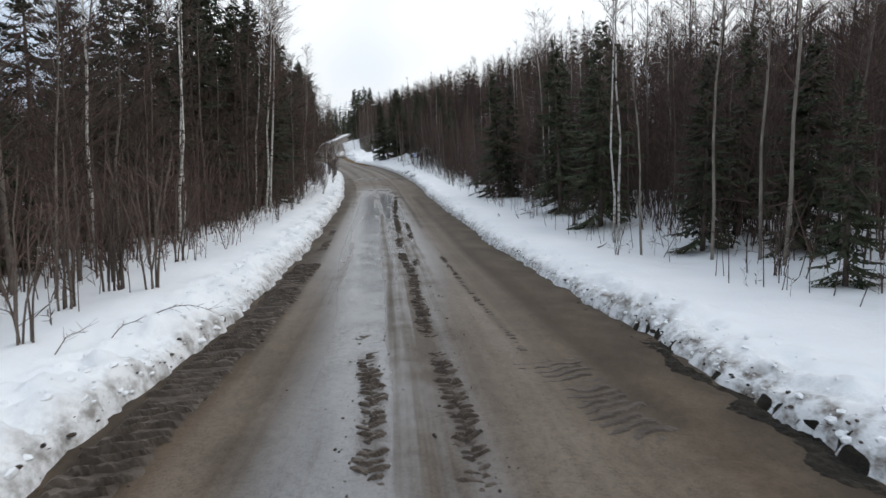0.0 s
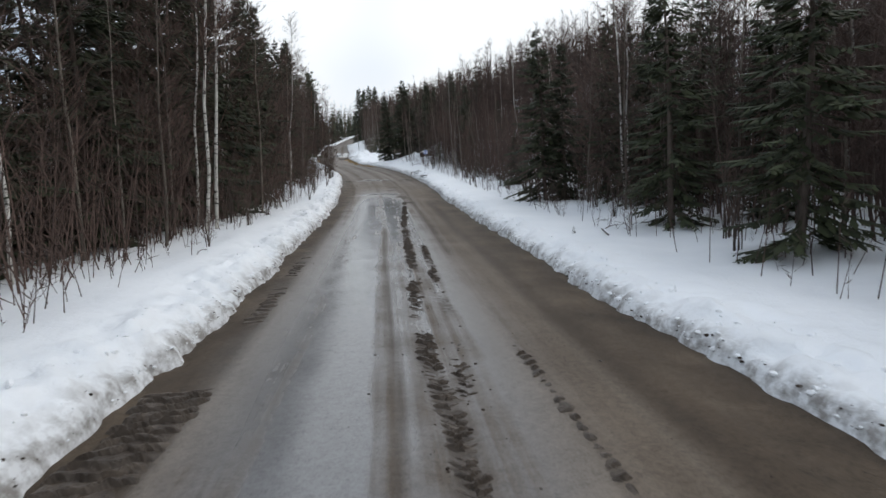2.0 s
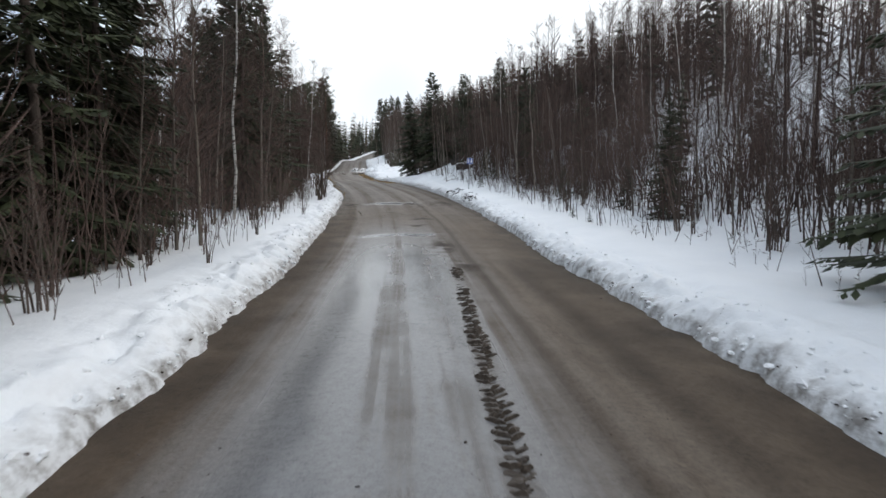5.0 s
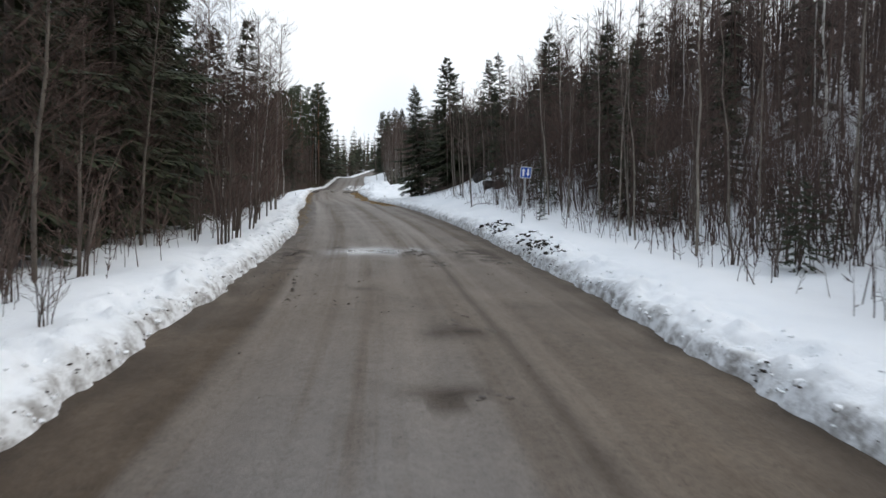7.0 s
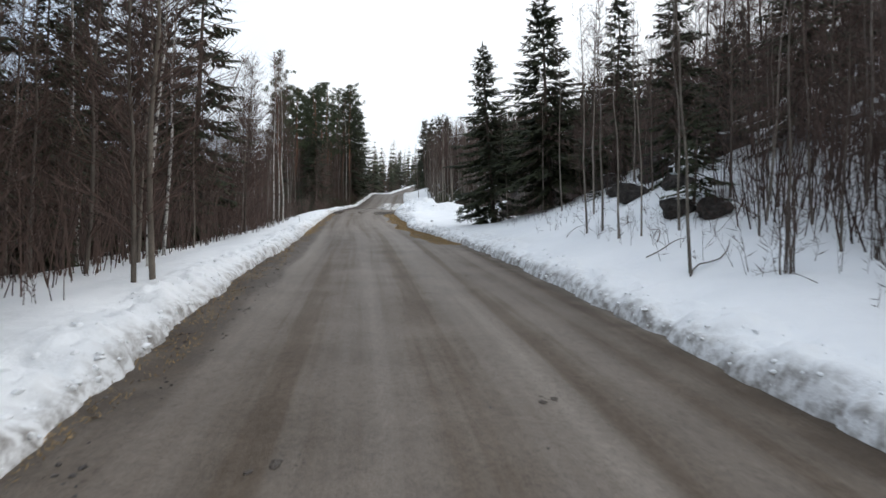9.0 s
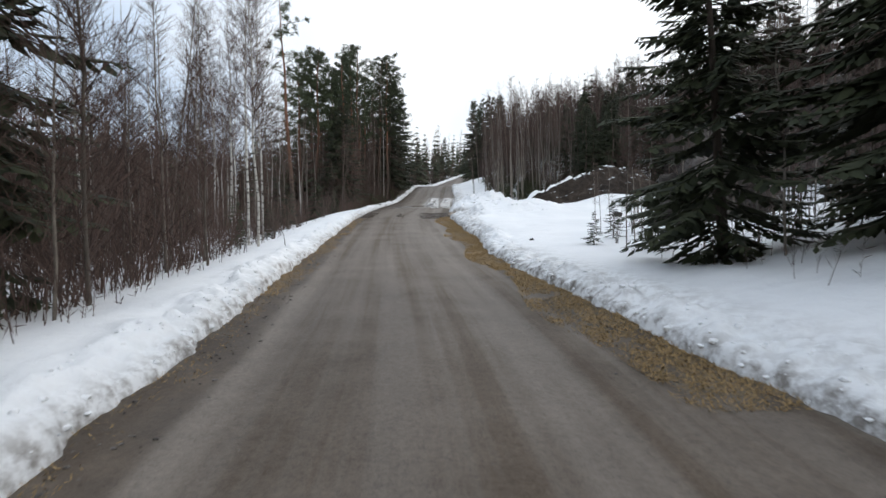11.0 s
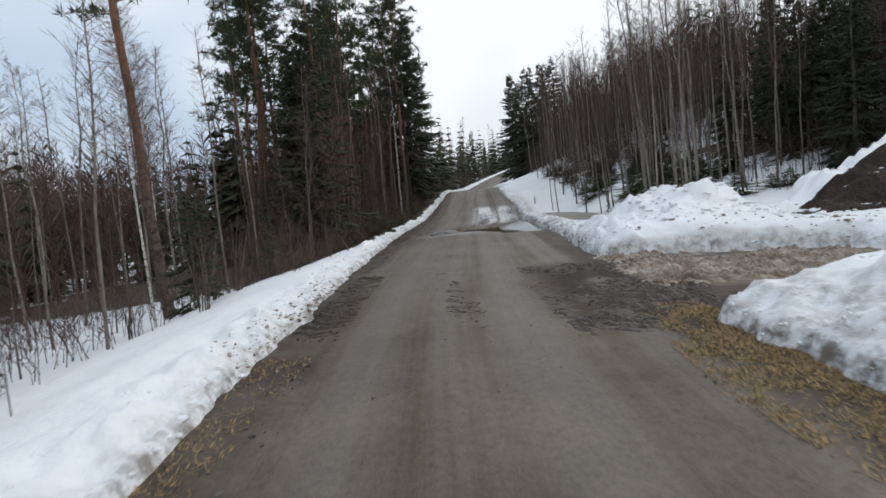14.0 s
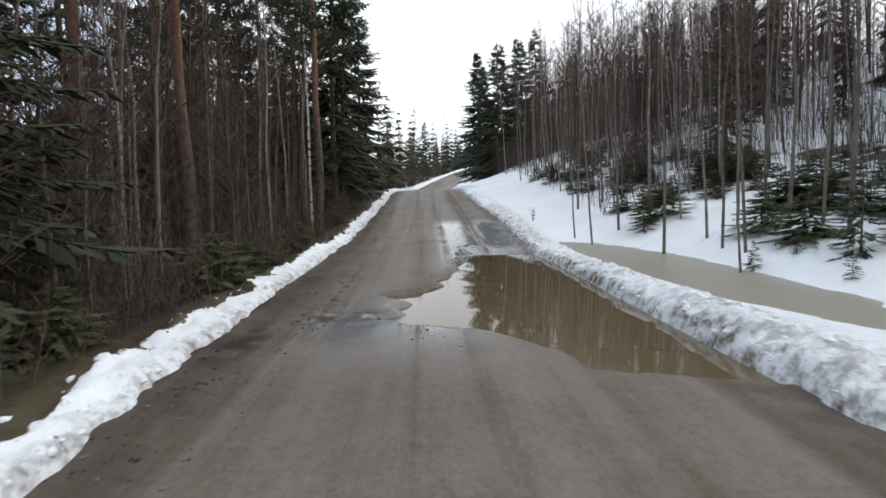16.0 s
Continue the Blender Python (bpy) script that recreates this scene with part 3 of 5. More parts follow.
litter = np.maximum(litter, smooth((gu - np.where(gl < 0, 4.6, 5.4)) / 2.5 - np.where(gl < 0, 0.35, 0.8) + woods) * (1 - 0.7 * (gl > 0) * (gs > 42) * (gs < 64)) * smooth((84 - gs) / 6) * (gu < 45))
litter = np.maximum(litter, smooth((gu - 9) / 4 - 0.3 + woods) * (gl > 0) * smooth((gs - 116) / 4) * (gu < 60))
litter = np.maximum(litter, 0.45 * smooth((gu - 6) / 4 - 1.0 + woods) * (gl < 0) * smooth((gs - 84) / 4) * (gu < 45))
litter = litter * smooth((np.where(gl < 0, 21, 15) - gu) / 7 + 0.9 * woods + 0.3) * smooth((gs + 30) / 20 + woods)
attribute(ground.data, "litter", np.clip(litter, 0, 1))
attribute(ground.data, "grime", np.clip(dirty, 0, 1))
tagged(ground, "old white snow over rolling forest ground", "snow", kind="structure")

road_s = np.concatenate([spaced((-60, 0, 2.0), (0, 26, 0.045), (26, 33, 0.08), (33, 103, 0.28), (103, 112, 0.055), (112, 119, 0.2), (119, 136, 0.09), (136, 150, 0.28), (150, 200, 1.0), (200, 330, 3.0))])
road_l = np.concatenate([spaced((-3.3, -2.6, 0.14), (-2.6, 2.6, 0.06), (2.6, 4.4, 0.12)), np.arange(4.4, 11, 0.3)])


# tyre tracks: along, across, half width, how deep they are churned, spacing of the bars, whether a bar crosses the whole track
TRACKS = (
    ((3.0, 5.0, 6.4, 7.5, 9.9, 12.7, 14.3, 16.3, 19.0, 21.8, 27.0, 37.5), (0.52, 0.52, 0.50, 0.43, 0.41, 0.47, 0.35, 0.39, 0.47, 0.53, 0.60, 1.0), 0.15, 1.0, 0.11, False),
    ((13.0, 14.3, 15.2, 16.9, 19.3, 23.0), (0.62, 0.68, 0.79, 0.83, 0.87, 0.90), 0.12, 0.9, 0.11, False),
    ((3.0, 5.0, 5.6, 6.9, 7.5), (-0.22, -0.25, -0.34, -0.39, -0.40), 0.16, 0.8, 0.12, False),
    ((1.0, 5.4, 6.1, 8.2, 10.5, 14.0), (-2.12, -2.11, -2.12, -2.03, -2.03, -2.0), 0.30, 1.0, 0.165, True),
    ((12.0, 14.0, 18.0, 22.0), (-1.95, -1.95, -1.9, -1.9), 0.16, 0.3, 0.2, True),
    ((2.5, 3.6, 4.6, 5.6, 6.8), (1.85, 1.80, 1.75, 1.70, 1.60), 0.42, 0.04, 0.15, True),
    ((6.0, 8.5, 11.0, 15.0), (1.55, 1.45, 1.4, 1.4), 0.09, 0.42, 0.16, True),
    ((49.3, 50.3, 51.0, 52.2), (-1.52, -1.51, -1.52, -1.65), 0.07, 0.5, 0.12, True),
    ((105.6, 106.9, 108.2, 109.2, 111.2), (-1.85, -1.75, -1.80, -1.70, -1.82), 0.34, 0.95, 0.15, False),
    ((105.8, 106.6, 107.4, 109.5, 110.4), (0.35, 0.25, 0.22, 0.26, 0.26), 0.28, 0.1, 0.14, False),
    ((96.8, 99.0, 102.0), (-1.2, -1.2, -1.15), 0.07, 0.2, 0.16, True),
)


def tread(s, l):
    """Bars left by tractor tyres: how high the clods stand, and where the tracks run."""
    height, where = np.zeros_like(s), np.zeros_like(s)
    for k, (at, across, wide, strength, pitch, whole) in enumerate(TRACKS):
        d = l - np.interp(s, at, across)
        a, b = at[0], at[-1]
        inside = smooth((wide - np.abs(d)) / 0.06) * smooth((s - a) / 0.8) * smooth((b - s) / 1.5)
        inside = inside * smooth(0.9 + 1.1 * lumps(s * 0.9, l * 2.5, k * 3 + 60))
        crumb = np.abs(lumps(s * 11, l * 10, 62)) + 0.7 * lumps(s * 23, l * 17, 68)
        height = height + strength * inside * (0.016 * crumb - 0.012)
        where = np.maximum(where, inside * strength * ((0.35 if whole else 0.22) + 0.35 * crumb))
    for c, wide, a, b in ((0.30, 0.03, -4, 6), (0.44, 0.02, -4, 5), (-0.02, 0.03, 6, 30), (2.25, 0.09, 3, 40), (1.45, 0.05, 20, 60)):
        d = (l - c - 0.06 * lumps(s * 0.3, 0 * s, c * 5 + 40)) / (2 * wide)
        rut = np.exp(-d * d) * smooth((s - a) / 2) * smooth((b - s) / 4)
        height = height - 0.015 * rut
        where = np.maximum(where, 0.45 * rut)
    turn = drive(s) * smooth((l - 1.0) / 1.5)
    lug = np.tanh(3 * (np.sin(2 * math.pi * (l * 0.8 - s * 0.6) / 0.24 + 2.2 * lumps(s * 1.4, l * 1.4, 64)) * 0.6 + lumps(s * 7, l * 6, 69)))
    rough = smooth(0.72 + 1.4 * lumps(s * 0.9 + l * 0.5, l * 0.8 - s * 0.4, 65))
    height = height + turn * rough * (0.014 * lug + 0.022 * np.abs(lumps(s * 9, l * 8, 66)) + 0.012 * lumps(s * 19, l * 15, 78))
    where = np.maximum(where, turn * rough * (0.80 - 0.30 * lug + 0.35 * lumps(s * 4, l * 4, 67)))
    return height, np.clip(where, 0, 1)


road, rs, rl, _ = sheet("road", road_s, road_l, lambda s, l: road_height(s, l) + tread(s, l)[0] - 0.7 * smooth((l - edge_right(s) - 0.3) / 0.6), ROAD)
me = road.data
loop_vertex = np.zeros(len(me.loops), dtype=np.int32)
me.loops.foreach_get("vertex_index", loop_vertex)
me.uv_layers.new(name="road").data.foreach_set("uv", np.stack([rl.ravel()[loop_vertex], rs.ravel()[loop_vertex]], axis=-1).astype(np.float32).ravel())
shoulder = np.maximum(smooth((rl - edge_right(rs) + drive(rs) * 4.6 + 1.0) / 0.9), smooth((edge_left(rs) + 0.75 - rl) / 0.7))
patchy = 0.55 + 0.45 * lumps(rs * 0.6, rl * 1.1, 71)
mud = np.clip(tread(rs, rl)[1] + 0.6 * shoulder * smooth(0.65 + 0.8 * lumps(rs * 3.1 + rl, rl * 3.4, 70)) * (0.6 + 0.4 * patchy), 0, 1)
mud = np.maximum(mud, 0.95 * smooth((rl - 1.3) / 0.9) * smooth((4.6 - rl) / 1.2) * drive(rs) * smooth(0.95 + 0.9 * lumps(rs * 1.5, rl * 1.5, 72)))
for s0, l0, rad_s, rad_l in ((56.2, -0.9, 0.25, 0.5), (54.9, 1.2, 0.4, 0.4), (53.2, 1.4, 0.25, 0.4), (55.3, -2.0, 1.2, 0.5), (54.8, 2.8, 1.6, 0.7), (50.5, -0.3, 0.2, 0.3), (47.6, 1.0, 0.3, 0.5), (45.5, 0.6, 0.3, 0.4), (40.5, 1.0, 1.4, 0.35), (37.5, 1.3, 1.0, 0.3), (123.5, -1.2, 0.5, 0.9), (122.2, -2.5, 1.4, 0.4), (116.0, -2.4, 3.5, 0.3)):
    blot = np.exp(-(((rs - s0) / rad_s) ** 2 + ((rl - l0) / rad_l) ** 2)) * smooth(0.6 + 1.6 * lumps(rs * 4.5, rl * 4.5, 77))
    mud = np.maximum(mud, 0.95 * blot)
mud = np.maximum(mud, 0.35 * smooth((edge_left(rs) + 0.7 - rl) / 0.3) * smooth((rs - 84) / 6) * smooth(0.6 + 1.2 * lumps(rs * 3.5, rl * 3.5, 73)))
mud = mud * (1 - 0.75 * smooth((rl - 3.2) / 0.8) * smooth((rs - 107.0) / 0.8) * smooth((111.5 - rs) / 0.8))
attribute(me, "mud", mud)
wander = 0.35 * lumps(rs * 0.15, 0 * rs, 74)
earth = 0.85 * smooth((rl - 1.5 + wander) / 0.9) * smooth((75 - rs) / 45) + 0.95 * smooth((-1.5 - rl + 0.4 * wander) / 0.3) * smooth((72 - rs) / 30)
earth = np.maximum(earth, 0.75 * shoulder * (0.7 + 0.3 * lumps(rs * 0.7, rl * 2, 75)))
earth = np.maximum(earth, 0.32 + 0.25 * lumps(rs * 0.17 + rl * 0.4, rl * 0.9 - rs * 0.06, 76))
earth = np.maximum(earth, smooth((rl - 2.35) / 0.3) * smooth((rs - 77) / 3) * smooth((107 - rs) / 2))
earth = np.maximum(earth, 0.95 * smooth((-1.72 - rl + 0.15 * lumps(rs * 0.5, 0 * rs, 79)) / 0.25) * smooth((rs - 60) / 4))
strip = smooth((edge_left(rs) + 0.8 + 0.15 * lumps(rs * 0.5, 0 * rs, 79) - rl) / 0.25) * smooth((rs - 84) / 6)
earth = np.maximum(earth, 0.95 * strip)
earth = np.maximum(earth, 0.45 * smooth((rs - 98) / 10) * smooth(0.75 + 0.8 * lumps(rs * 0.3, rl * 0.9, 80)))
earth = np.maximum(earth, 0.6 * np.exp(-(((rl + 1.25) / 0.5) ** 2)) * smooth((14 - rs) / 7))
attribute(me, "earth", np.clip(earth, 0, 1))
slick = 0.9 * np.exp(-(((rs - 123.2) / 1.5) ** 2 + ((rl + 0.5) / 1.4) ** 4)) + np.exp(-(((rs - 55.4) / 0.7) ** 2 + ((rl - 0.2) / 1.3) ** 4)) + np.exp(-(((rs - 43.0) / 0.25) ** 2 + ((rl + 0.2) / 1.2) ** 4)) + 0.9 * smooth((rs - 126) / 5) * smooth((142 - rs) / 3) * smooth((rl - 0.2) / 0.5) + smooth((50 - rs) / 14) * np.exp(-(((rl + 0.2) / (0.85 + 0.65 * smooth((rs - 6) / 10))) ** 4)) + 0.16 * smooth((rs - 40) / 20)
attribute(me, "slick", np.clip(slick, 0, 1) * (1 - np.clip(1.3 * mud, 0, 1)))
tagged(road, "wet brown gravel road with tyre tracks", "road", kind="structure")


def pool(name, s0, s1, l0, l1, z, material, label):
    ob, *_ = sheet(name, np.arange(s0, s1 + 0.01, 0.5), np.arange(l0, l1 + 0.01, 0.5), lambda s, l: 0 * s + z, material)
    return tagged(ob, label, "water", kind="structure")


pool("water", 119.0, 135.0, -1.0, 3.9, PUDDLE_Z, WATER, "brown puddle of meltwater on the road")
pool("water_ditch", 117.0, 138.0, 4.0, 8.5, -0.80, SLUSH, "flooded ditch with murky slush beside the road")



# ---- trees ----
def spruce_meshes(seed, h, wide, clear=0.06, thick=1.0):
    """Trunk and crown of a Norway spruce: whorls of drooping limbs hung with sprays."""
    rnd = random.Random(seed)
    trunk, crown = Build(), Build()
    bend = [(rnd.uniform(-0.02, 0.02) * h * k, rnd.uniform(-0.02, 0.02) * h * k, h * k) for k in (0, 0.25, 0.5, 0.75, 1.0)]
    bend[0] = (0, 0, -0.4)
    r = 0.0125 * h
    trunk.tube(bend, [r * 1.15, r * 0.8, r * 0.55, r * 0.3, 0.01], 7)
    z = h * clear
    while z < h * 0.985:
        k = z / h
        reach = wide * (1 - k) ** 0.8 * rnd.uniform(0.8, 1.15) + 0.12
        if k < 0.25:
            reach *= 0.65 + 1.4 * k
        for j in range(rnd.randint(5, 7)):
            if rnd.random() < 0.12:
                continue
            a = rnd.uniform(0, 2 * math.pi)
            ln = reach * rnd.uniform(0.6, 1.1)
            d = Vector((math.cos(a), math.sin(a), 0))
            side = Vector((-d.y, d.x, 0))
            drop = ln * (0.45 * (1 - k) - 0.25 * k) + rnd.uniform(-0.08, 0.08) * ln
            base = Vector((0, 0, z + rnd.uniform(-0.1, 0.1)))
            tip = base + d * ln + Vector((0, 0, -drop))
            mid = base.lerp(tip, 0.55) + Vector((0, 0, -0.06 * ln))
            crown.cone(base, mid, 0.012 + 0.006 * ln, 0.008, 3)
            crown.cone(mid, tip, 0.008, 0, 3)
            m = int(6 + ln * 8)
            for i in range(m):
                f = 0.2 + 0.8 * (i + rnd.random()) / m
                p = base.lerp(mid, f / 0.55) if f < 0.55 else mid.lerp(tip, (f - 0.55) / 0.45)
                sg = 1 if i % 2 else -1
                w = (0.19 + 0.11 * ln) * (1.15 - 0.7 * f) * rnd.uniform(0.6, 1.25)
                end = p + side * sg * w * rnd.uniform(0.5, 1.0) + d * w * rnd.uniform(0.5, 1.1) + Vector((0, 0, -w * rnd.uniform(0.25, 0.85)))
                crown.blade(p, end, w * rnd.uniform(0.22, 0.34), (d - side * sg * 0.6).normalized())
            crown.blade(mid, tip + d * 0.08, 0.05 + 0.03 * ln, side)
        z += h * rnd.uniform(0.019, 0.032) * (1.15 - 0.4 * k) / thick
    crown.blade((0, 0, h * 0.97), (0, 0, h * 1.02), 0.05, (1, 0, 0))
    return trunk, crown


def bare_meshes(seed, h, r, spread, low, twigs, stems=1, wild=0.1, fine=4):
    """Trunk and leafless crown of a birch, alder or aspen."""
    rnd = random.Random(seed)
    trunk, crown = Build(), Build()
    for st in range(stems):
        lean = Vector((rnd.uniform(-1, 1), rnd.uniform(-1, 1), 0)) * wild * (1 if stems == 1 else 2.0)
        foot = Vector((rnd.uniform(-1, 1), rnd.uniform(-1, 1), 0)) * (0.0 if stems == 1 else 0.12)
        hh = h * (1 if st == 0 else rnd.uniform(0.6, 0.95))
        pts, n = [], 7
        for k in range(n):
            f = k / (n - 1)
            pts.append(foot + lean * hh * f * (0.5 + 0.5 * f) + Vector((rnd.uniform(-1, 1), rnd.uniform(-1, 1), 0)) * 0.008 * hh * (k > 0) + Vector((0, 0, hh * f - (0.3 if k == 0 else 0))))
        trunk.tube(pts, [r * (1.12 - f / (n - 1)) + 0.004 for f in range(n)], 6)
        for i in range(twigs):
            f = low + (0.99 - low) * rnd.random() ** 0.8
            j = min(int(f * (n - 1)), n - 2)
            p = pts[j].lerp(pts[j + 1], f * (n - 1) - j)
            a = rnd.uniform(0, 2 * math.pi)
            ln = spread * (1.15 - f) ** 0.6 * rnd.uniform(0.4, 1.1)
            up = rnd.uniform(0.5, 1.3)
            d = Vector((math.cos(a), math.sin(a), up)).normalized()
            rb = 0.006 + r * 0.2 * (1.1 - f)
            m1 = p + d * ln * 0.55
            d2 = (d + Vector((rnd.uniform(-0.3, 0.3), rnd.uniform(-0.3, 0.3), rnd.uniform(-0.1, 0.4)))).normalized()
            m2 = m1 + d2 * ln * 0.5
            crown.cone(p, m1, rb, rb * 0.6, 3)
            crown.cone(m1, m2, rb * 0.6, 0, 3)
            for q in range(fine):
                g = rnd.uniform(0.25, 1.0)
                o = p.lerp(m1, g / 0.55) if g < 0.55 else m1.lerp(m2, (g - 0.55) / 0.45)
                e = (d + Vector((rnd.uniform(-0.9, 0.9), rnd.uniform(-0.9, 0.9), rnd.uniform(-0.3, 0.7)))).normalized()
                crown.blade(o, o + e * ln * rnd.uniform(0.3, 0.75), max(rb * 0.55, 0.0055), e.orthogonal().normalized())
    return trunk, crown


def pine_meshes(seed, h, r, clear=0.45, bow=0.0, limbs=34):
    """Trunk and crown of a Scots pine; bow: how far the trunk swings to one side."""
    rnd = random.Random(seed)
    trunk, crown = Build(), Build()
    pts = [Vector((rnd.uniform(-0.012, 0.012) * h, rnd.uniform(-0.012, 0.012) * h, h * k / 6 - (0.4 if k == 0 else 0))) for k in range(7)]
    swing = lambda f: Vector((-bow * (1 - (1 - f) ** 2.5), 0, 0))
    pts = [p + swing(k / 6) for k, p in enumerate(pts)]
    trunk.tube(pts, [r * (1.1 - 0.16 * k) for k in range(7)], 8)
    for i in range(9 if not bow else 22):
        f = rnd.uniform(0.15, clear)
        a = rnd.uniform(0, 6.28)
        p = Vector((0, 0, h * f)) + swing(f)
        q = p + Vector((math.cos(a), math.sin(a), rnd.uniform(-0.1, 0.3))) * rnd.uniform(0.3, 0.9)
        trunk.cone(p, q, 0.018, 0.006, 3)
    for i in range(limbs):
        f = clear + (0.98 - clear) * (i + rnd.random()) / limbs
        a = rnd.uniform(0, 2 * math.pi)
        ln = h * 0.17 * (1.2 - f) ** 0.5 * rnd.uniform(0.6, 1.1)
        p = Vector((0, 0, h * f)) + swing(f)
        d = Vector((math.cos(a), math.sin(a), rnd.uniform(-0.05, 0.4) + (f - clear) * 0.6)).normalized()
        e = p + d * ln
        crown.cone(p, e, 0.015 + 0.008 * ln, 0.006, 3)
        for c in range(8):
            g = rnd.uniform(0.3, 1.05)
            o = p.lerp(e, g) + Vector((rnd.uniform(-1, 1), rnd.uniform(-1, 1), rnd.uniform(-0.4, 0.6))) * ln * 0.22
            for b in range(21):
                v = Vector((rnd.gauss(0, 1), rnd.gauss(0, 1), rnd.gauss(0.35, 0.7))).normalized()
                ln2 = rnd.uniform(0.14, 0.36)
                crown.blade(o, o + v * ln2, 0.02, v.orthogonal().normalized())
    return trunk, crown


def tree(name, builds, bark, leaves, label, category, tall):
    """A model: trunk and crown meshes, shared by all that are planted from it; tall: its height."""
    t, c = builds
    return {"name": name, "trunk": t.mesh("trunk", bark), "crown": c.mesh("crown", leaves), "label": label, "category": category, "tall": tall}


def plant(model, s, l, scale=1.0, turn=0.0, tip=0.0, lean=0.0, group="", sink=0.05, label=""):
    """Sets a tree at s along and l across; tip: degrees towards the road's light, lean: degrees along it."""
    at = np.array([float(s)])
    x, y = place(at, np.array([float(l)]))
    tx, ty = float(np.interp(s, LINE_S, TAN[:, 0])), float(np.interp(s, LINE_S, TAN[:, 1]))
    root = new(model["name"])
    for key in ("trunk", "crown"):
        part(key, model[key], None, root)
    turned = Matrix.Rotation(radians(-math.copysign(tip, l)), 4, (tx, ty, 0)) @ Matrix.Rotation(radians(lean), 4, (ty, -tx, 0))
    root.matrix_world = Matrix.Translation((float(x[0]), float(y[0]), ground_at(s, l) - sink)) @ turned @ pose(0, 0, 0, 0, 0, turn) @ Matrix.Diagonal((scale * model.get("squat", 1.0), scale * model.get("squat", 1.0), scale, 1))
    return tagged(root, label or model["label"], model["category"], group)


SPRUCES = [tree("spruce_tree", spruce_meshes(k, 10, 2.25 + 0.3 * (k % 3), 0.03 + 0.03 * (k % 2), 1.0), BARK, NEEDLE, "dark green spruce with drooping branches, standing in snow", "tree", 10) for k in range(4)]
FIRS = [tree("spruce_tree", spruce_meshes(10 + k, 10, 2.9 + 0.3 * k, 0.02, 1.55), BARK, NEEDLE, "dense dark spruce with boughs down to the snow", "tree", 10) for k in range(2)]
SMALL = [tree("spruce_sapling", spruce_meshes(20 + k, 5.0, 2.0, 0.03, 0.36), BARK, NEEDLE, "small green spruce sapling poking out of snow", "sapling", 5.0) for k in range(2)]
BIRCHES = [tree("birch_tree", bare_meshes(40 + k, 13, 0.057, 2.0, 0.36, 120, wild=0.025, fine=12), BIRCH, TWIG, "bare birch with white peeling bark in snow", "tree", 13) for k in range(3)]
ALDERS = [tree("alder_tree", bare_meshes(60 + k, 8, 0.042, 1.7, 0.10, 110, wild=0.06, fine=10), GREY_BARK, TWIG, "leafless grey-brown alder, thin trunk, in snow", "tree", 8) for k in range(4)]
POLES = [tree("aspen_tree", bare_meshes(80 + k, 10, 0.045, 1.4, 0.38, 70, wild=0.04, fine=6), ASPEN_BARK, TWIG, "slender bare aspen with greyish trunk in snow", "tree", 10) for k in range(3)]
PINES = [tree("pine_tree", pine_meshes(100 + k, 15, 0.145, 0.42 + 0.1 * k), PINE_BARK, PINE_NEEDLE, "tall pine with reddish trunk and green crown", "tree", 15) for k in range(2)]
BUSHES = [tree("bush", bare_meshes(120 + k, 2.6, 0.013, 0.7, 0.15, 8, stems=7, wild=0.12, fine=4), BARK, TWIG, "leafless many-stemmed bush standing in roadside snow", "bush", 2.6) for k in range(3)]
SHRUBS = [tree("spruce_shrub", spruce_meshes(30 + k, 4.6, 3.4, 0.02, 0.55), BARK, OLIVE_NEEDLE, "low olive-green evergreen shrub half buried in snow", "shrub", 4.6) for k in range(2)]
YOUNG = [tree("young_birch", bare_meshes(130 + k, 9, 0.036, 1.3, 0.34, 70, wild=0.03), BIRCH, TWIG, "slim young birch with pale bark in snow", "tree", 9) for k in range(2)]
for m in SHRUBS:
    m["squat"] = 1.7
KINDS = {"fir": FIRS, "young": YOUNG, "shrub": SHRUBS, "spruce": SPRUCES, "sapling": SMALL, "birch": BIRCHES, "alder": ALDERS, "aspen": POLES, "pine": PINES, "bush": BUSHES}

taken = []


def free(s, l, gap):
    if 46.5 < s < 51.5 and l > 10.5:
        return False
    if any((s - a) ** 2 + (l - b) ** 2 < max(gap, g) ** 2 for a, b, g in taken):
        return False
    taken.append((s, l, gap))
    return True


def chosen(kind, group, *rows, tip=4.0):
    """Single trees that stand out: along, across, height."""
    rnd = random.Random(len(rows) * 7 + len(kind))
    for k, (s, l, h) in enumerate(rows):
        model = KINDS[kind][k % len(KINDS[kind])]
        taken.append((s, l, 0.8))
        plant(model, s, l, h / model["tall"], rnd.uniform(0, 360), tip + rnd.gauss(0, 0.7), rnd.gauss(0, 0.8), group)


def scatter(kind, count, s0, s1, l0, l1, low, high, gap, seed, group, tip=3.5, wander=1.6):
    models = KINDS[kind]
    rnd = random.Random(seed)
    tries = made = 0
    while made < count and tries < count * 14:
        tries += 1
        s, l = rnd.uniform(s0, s1), rnd.uniform(l0, l1)
        if not free(s, l, gap):
            continue
        made += 1
        model = rnd.choice(models)
        plant(model, s, l, rnd.uniform(low, high) / model["tall"], rnd.uniform(0, 360), tip + rnd.gauss(0, wander), rnd.gauss(0, wander), group)


